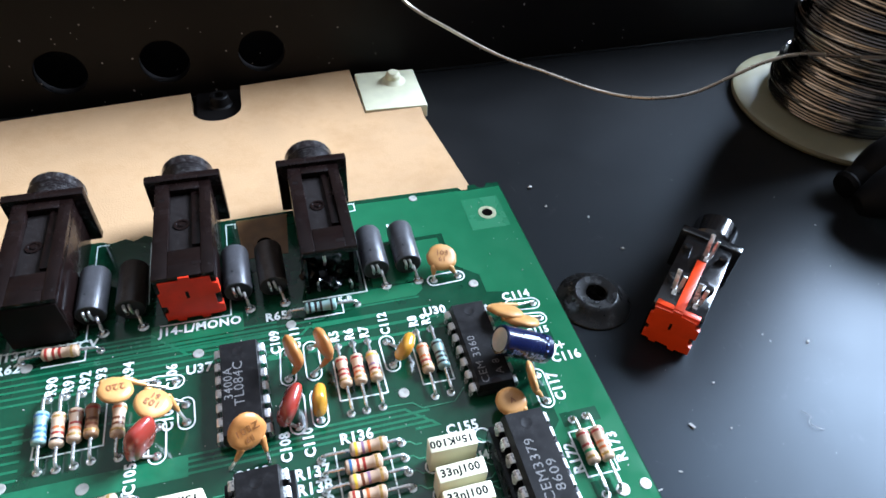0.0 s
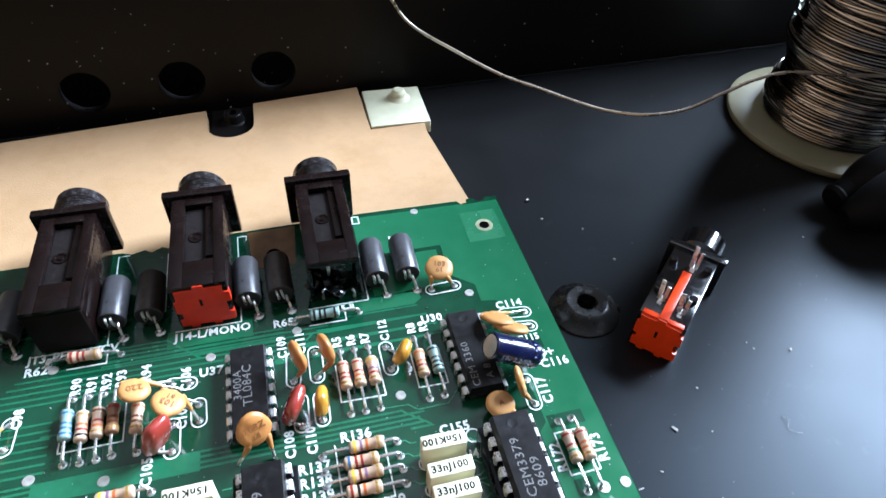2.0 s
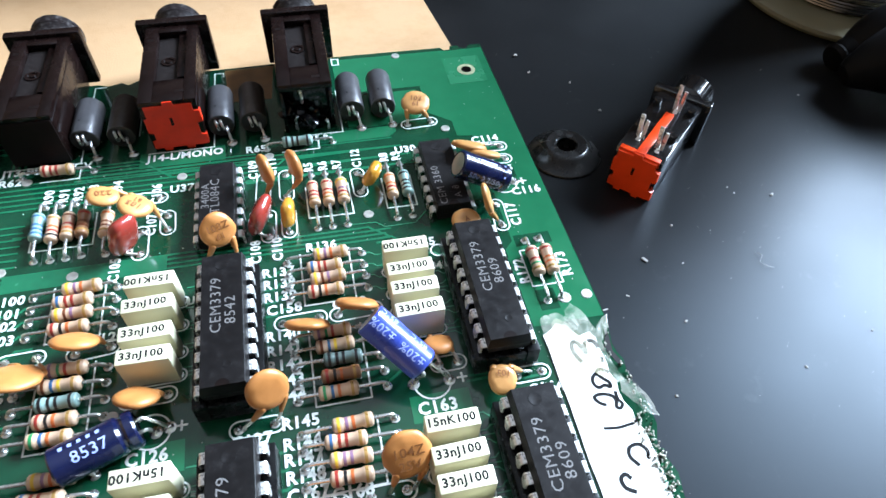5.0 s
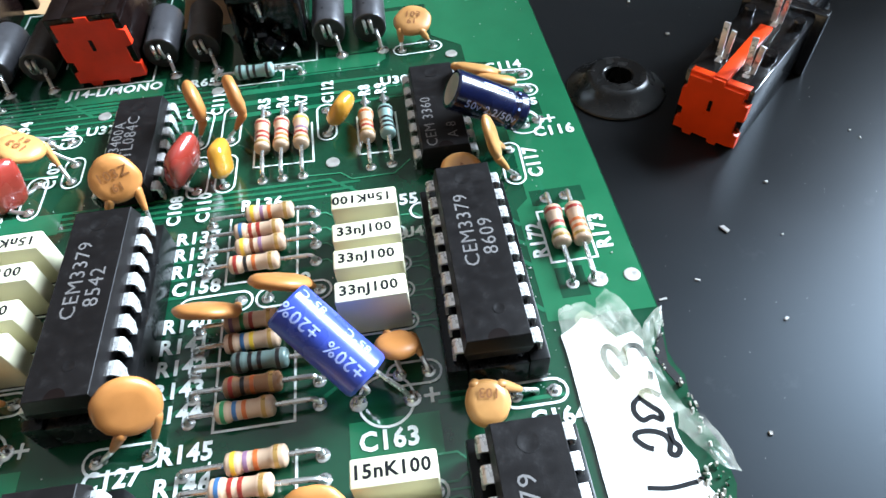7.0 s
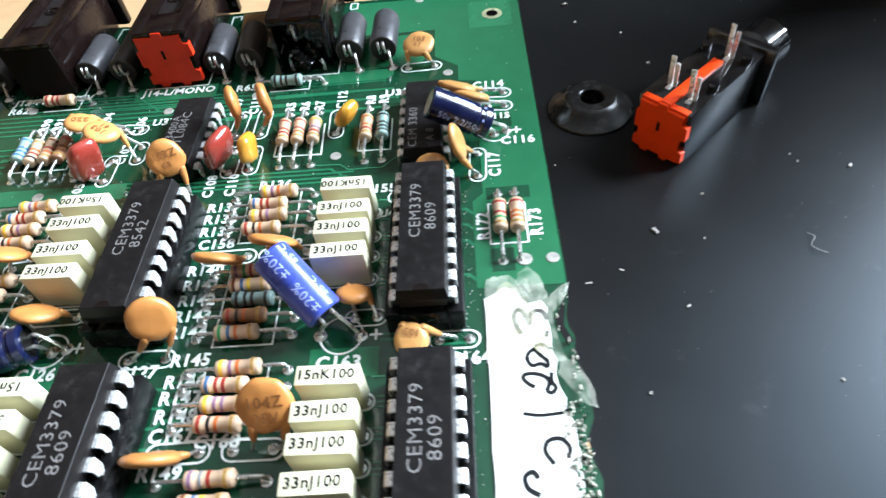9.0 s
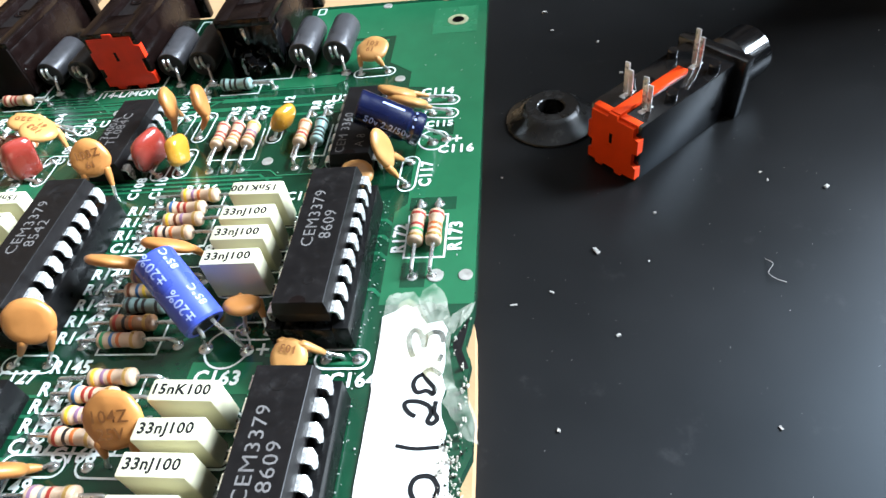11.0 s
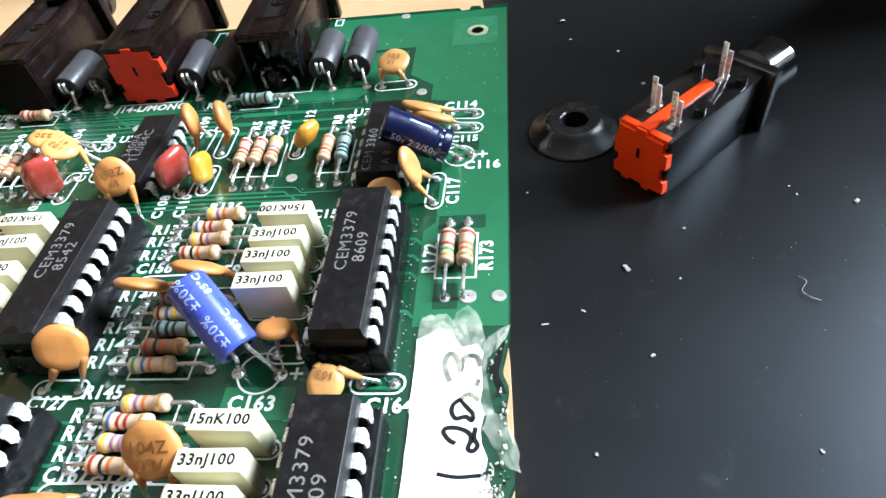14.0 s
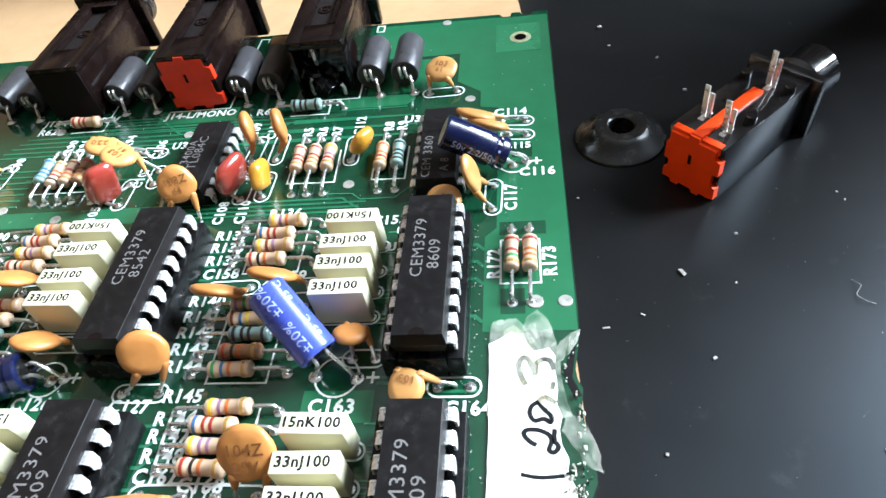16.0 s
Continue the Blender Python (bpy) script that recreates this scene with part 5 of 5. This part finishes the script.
silk([(-54, 24.0), (-41.4, 24.0), (-41.4, 47.0), (-39.2, 47.0)])
silk(rect(7.2, 8.6, 47.0, 49.2), True)
silk([(-31.6, 46), (-31.6, 30)])
oval(-7.4, -18.4, -1.9, -18.3)
oval(1.0, -18.4, 6.7, -18.2)
oval(-14.2, -34.5, -9.4, -34.5)
oval(25.2, -34.0, 29.0, -34.0)
oval(-9.2, 8.7, -8.8, 13.9)
oval(-5.0, 8.7, -4.9, 14.2)
oval(-5.1, 0.0, -5.0, 4.4)
oval(-8.6, -0.4, -8.4, 4.6)
oval(8.1, 7.4, 8.0, 12.4)
oval(-25.3, 7.7, -25.2, 4.5)
oval(-29.4, -0.3, -29.4, 4.6)
oval(-29.8, 12.8, -26.8, 12.4)
oval(19.8, 24.4, 24.6, 24.6)
oval(31.4, -0.2, 31.2, -5.2)
oval(32.4, 15.3, 36.4, 14.9)
oval(33.6, 11.6, 36.4, 11.3)
oval(14.4, -30.0, 17.3, -30.0)
oval(-46.6, -17.6, -42.3, -17.5)
oval(-37.0, -18.0, -32.1, -17.6)
oval(-29.0, -27.2, -23.7, -27.1)
oval(-7.0, -47.1, -2.0, -47.0)
oval(1.9, -47.0, 6.6, -47.0)
oval(-55.2, 6.0, -55.0, 10.6)
circle(12.9, -32.5, 2.7)
circle(34.3, 4.7, 2.3)
circle(-25.6, -32.4, 2.5)
circle(18.9, -8.6, 1.2)
plus(17.3, -32.6)
plus(37.8, 4.8)
plus(-21.7, -32.2)

# ---------------------------------------------------------------- taped paper label on the broken edge
label_ob = thing("paper_label", "white paper label with black handwriting taped over the cracked board edge", "label")
random.seed(21)
left = [(31.1 + random.uniform(-0.12, 0.12), -28.3 - i * 2.0) for i in range(22)]
right = [(38.9 + 1.3 * min(1, max(0, (i - 5) / 5)) + random.uniform(-0.3, 0.3), -31.4 - i * 1.6) for i in range(25)]
top = [(38.9, -30.2), (38.2, -29.0), (36.4, -29.4), (35.0, -27.2), (33.6, -26.6), (32.4, -27.6)]
bm = prism(bmesh.new(), left + right[::-1] + top, 0.10, 0.26)
part("paper", bm, PAPER, label_ob, smooth=False)


def tape_piece(pts, z, bulge, film=TAPE):
    """A thin crumpled sheet of film with a ragged outline."""
    bm = bmesh.new()
    c = Vector((sum(p[0] for p in pts) / len(pts), sum(p[1] for p in pts) / len(pts)))
    fine = []
    for i, p in enumerate(pts):
        q = pts[(i + 1) % len(pts)]
        for k in (0, 0.33, 0.66):
            fine.append((p[0] + (q[0] - p[0]) * k + random.uniform(-0.12, 0.12), p[1] + (q[1] - p[1]) * k + random.uniform(-0.12, 0.12)))
    rings = []
    for k in (1.0, 0.85, 0.65, 0.4):
        rings.append([bm.verts.new((c.x + (x - c.x) * k, c.y + (y - c.y) * k, z + bulge * (0.4 + 0.6 * noise.noise(Vector((x * 0.9, y * 0.9, k * 2)))))) for x, y in fine])
    mid = bm.verts.new((c.x, c.y, z + bulge * 0.4))
    n = len(fine)
    for a, b in zip(rings, rings[1:]):
        for i in range(n):
            bm.faces.new((a[i], a[(i + 1) % n], b[(i + 1) % n], b[i]))
    for i in range(n):
        bm.faces.new((rings[-1][i], rings[-1][(i + 1) % n], mid))
    part("tape", bm, film, label_ob, "crumpled clear yellowed tape", angle=50)


tape_piece([(31.1, -28.0), (31.4, -25.3), (33.0, -24.9), (34.4, -24.8), (35.3, -26.0), (36.1, -29.0), (36.6, -32.0), (36.2, -35.2), (34.2, -34.2), (32.0, -33.0), (31.1, -31.0)], 0.38, 0.25)
tape_piece([(35.1, -26.0), (35.6, -24.9), (36.9, -23.7), (38.3, -25.2), (39.0, -28.6), (39.4, -32.8), (40.2, -38.0), (38.3, -38.4), (37.4, -34.0), (36.4, -30.0)], 0.48, 0.35)
tape_piece([(32.8, -26.6), (34.0, -25.8), (35.3, -26.9), (37.8, -31.8), (38.6, -36.0), (37.6, -37.0), (36.0, -35.2), (33.6, -33.2), (32.9, -31.0)], 0.33, 0.15, TAPEGLUE)
tape_piece([(39.6, -37.4), (41.6, -38.8), (42.6, -41.6), (43.0, -44.2), (41.4, -43.6), (40.0, -41.2), (39.0, -39.6)], 0.46, 0.4)
tape_piece([(39.0, -29.2), (40.6, -27.4), (41.9, -26.6), (41.4, -28.6), (40.4, -30.2), (39.2, -31.4)], 0.55, 0.5)


def stroke(pts, w=0.5):
    bm = bmesh.new()
    p = smooth_path([(x, y, 0) for x, y in pts], 5)
    ribbon(bm, [(q.x, q.y) for q in p], w, 0.30)
    part("pen_stroke", bm, BLACKINK, label_ob, "black marker handwriting", smooth=False)


# Digits written up the label: 1 2 8 3, and two letters below.
stroke([(35.3, -33.9), (34.8, -32.7), (34.6, -31.2), (35.1, -30.3), (35.8, -30.7), (36.2, -31.8), (36.4, -32.4), (36.6, -31.2), (37.3, -30.6), (38.2, -30.8), (38.6, -32.0)], 0.6)
stroke([(38.5, -33.6), (38.2, -34.5)], 0.5)
stroke([(38.6, -36.2), (37.6, -35.5), (36.9, -35.7), (36.8, -36.3), (37.4, -37.1), (38.0, -37.8), (37.9, -38.5), (37.2, -38.1), (36.2, -38.3), (35.7, -37.5), (35.9, -36.6), (36.7, -36.0)], 0.5)
stroke([(36.3, -41.1), (35.6, -40.7), (35.0, -39.9), (35.3, -39.4), (36.5, -39.4), (37.6, -39.9), (37.9, -40.7), (37.6, -41.6), (38.1, -41.9), (38.6, -41.3), (38.2, -40.5), (38.3, -39.3)], 0.5)
stroke([(34.6, -44.3), (36.6, -44.6), (39.0, -44.4)], 0.4)
stroke([(37.4, -50.2), (36.6, -48.8), (37.0, -47.6), (38.4, -47.4), (39.2, -48.4), (39.0, -49.6)], 0.5)
stroke([(35.6, -53.4), (34.4, -52.6), (34.2, -51.4), (35.0, -50.9), (35.6, -51.6)], 0.55)

# Torn laminate flakes along the cracked edge.
flakes = thing("laminate_crumbs", "torn pale and green laminate splinters along the broken edge", "splinters", kind="stuff")
for name, material in (("pale_splinters", SPLINTER), ("green_splinters", POUR), ("dark_splinters", JACKDARK)):
    bm = bmesh.new()
    for i in range({"p": 160, "g": 45, "d": 22}[name[0]]):
        y = random.uniform(-60, -27.6) if name[0] != "d" and random.random() < 0.25 else random.uniform(-60, -43)
        x = 41.3 + random.gauss(0, 0.3) - 1.6 * math.exp(-((y + 32.5) / 2.5) ** 2) - (random.uniform(0, 2.0) if y < -43 else 0)
        k = random.uniform(0.08, 0.34)
        box(bm, -k, k, -k * 0.4, k * 0.5, -k * 0.3, k * 0.3, m=Matrix.Translation((x, y, random.uniform(0.1, 0.5))) @ Euler([random.uniform(-2, 2) for _ in range(3)]).to_matrix().to_4x4())
    part(name, bm, material, flakes, smooth=False)

bm = bmesh.new()
for i in range(420):
    x, y, k = random.uniform(-52, 41), random.uniform(-56, 47), random.uniform(0.025, 0.075)
    if i % 3 == 0:
        x, y = 28.6 + random.gauss(0, 0.8), random.uniform(-62, -8)
    box(bm, x - k, x + k, y - k * random.uniform(0.4, 1.6), y + k, 0.05, 0.1 + k)
tagged(new("board_dust", finish(bm, CRUMB, False)), "fine pale dust and flux specks on the circuit board", "dust", kind="stuff")

# ---------------------------------------------------------------- crumbs on the panel
random.seed(9)


def crumb(x, y, a, b, rz):
    bm = newbox(-a, a, -b, b, 0, min(a, b) * 1.2, bev=min(a, b) * 0.3, seg=1)
    for v in bm.verts:
        v.co += Vector([random.uniform(-0.25, 0.25) * min(a, b) for _ in range(3)])
    bmesh.ops.transform(bm, matrix=Matrix.Rotation(radians(rz), 4, "Z"), verts=bm.verts)
    ob = new("crumb", finish(bm, CRUMB, False))
    ob.location = (x * MM, y * MM, (FLOOR_Z + 0.02) * MM)
    tagged(ob, "small pale crumb of debris on the black panel", "crumb", "crumbs on the panel")


crumb(57.3, -12.0, 0.6, 0.26, 115)
crumb(52.3, 54.8, 0.5, 0.35, 20)
crumb(53.5, 47.5, 0.28, 0.2, 0)
crumb(65.2, 30.8, 0.35, 0.25, 0)
crumb(90.0, -1.0, 0.35, 0.25, 40)
for x, y, a, b, rz in ((58.8, -25.9, 0.28, 0.16, 30), (62.0, 42.0, 0.3, 0.2, 60), (66.0, -5.0, 0.22, 0.18, 10), (51.0, -19.0, 0.3, 0.12, 150), (46.0, -21.0, 0.5, 0.12, 5),
                       (51.0, -38.6, 0.22, 0.2, 80), (48.2, 23.0, 0.3, 0.2, 0), (64.0, -14.0, 0.16, 0.12, 20)):
    crumb(x, y, a, b, rz)
lint = new("lint_fibre", finish(tube(bmesh.new(), smooth_path([(78.6, -14.2, FLOOR_Z + 0.15), (79.2, -15.4, FLOOR_Z + 0.5), (78.4, -16.6, FLOOR_Z + 0.2), (79.0, -17.8, FLOOR_Z + 0.4), (80.2, -18.2, FLOOR_Z + 0.15)], 5), 0.04, 5), CRUMB))
tagged(lint, "thin curled pale lint fibre on the black panel", "lint")
for i in range(10):
    s = random.uniform(0.06, 0.16)
    crumb(random.uniform(44, 118), random.uniform(-45, 60), s * random.uniform(1, 2.2), s, random.uniform(0, 180))
bm = bmesh.new()
for i in range(420):
    x, y, k = random.uniform(43.5, 140), random.uniform(-60, 100), random.uniform(0.012, 0.032)
    box(bm, x - k, x + k, y - k, y + k, FLOOR_Z, FLOOR_Z + k)
tagged(new("dust_specks", finish(bm, CRUMB, False)), "fine pale dust specks on the black panel", "dust", kind="stuff")
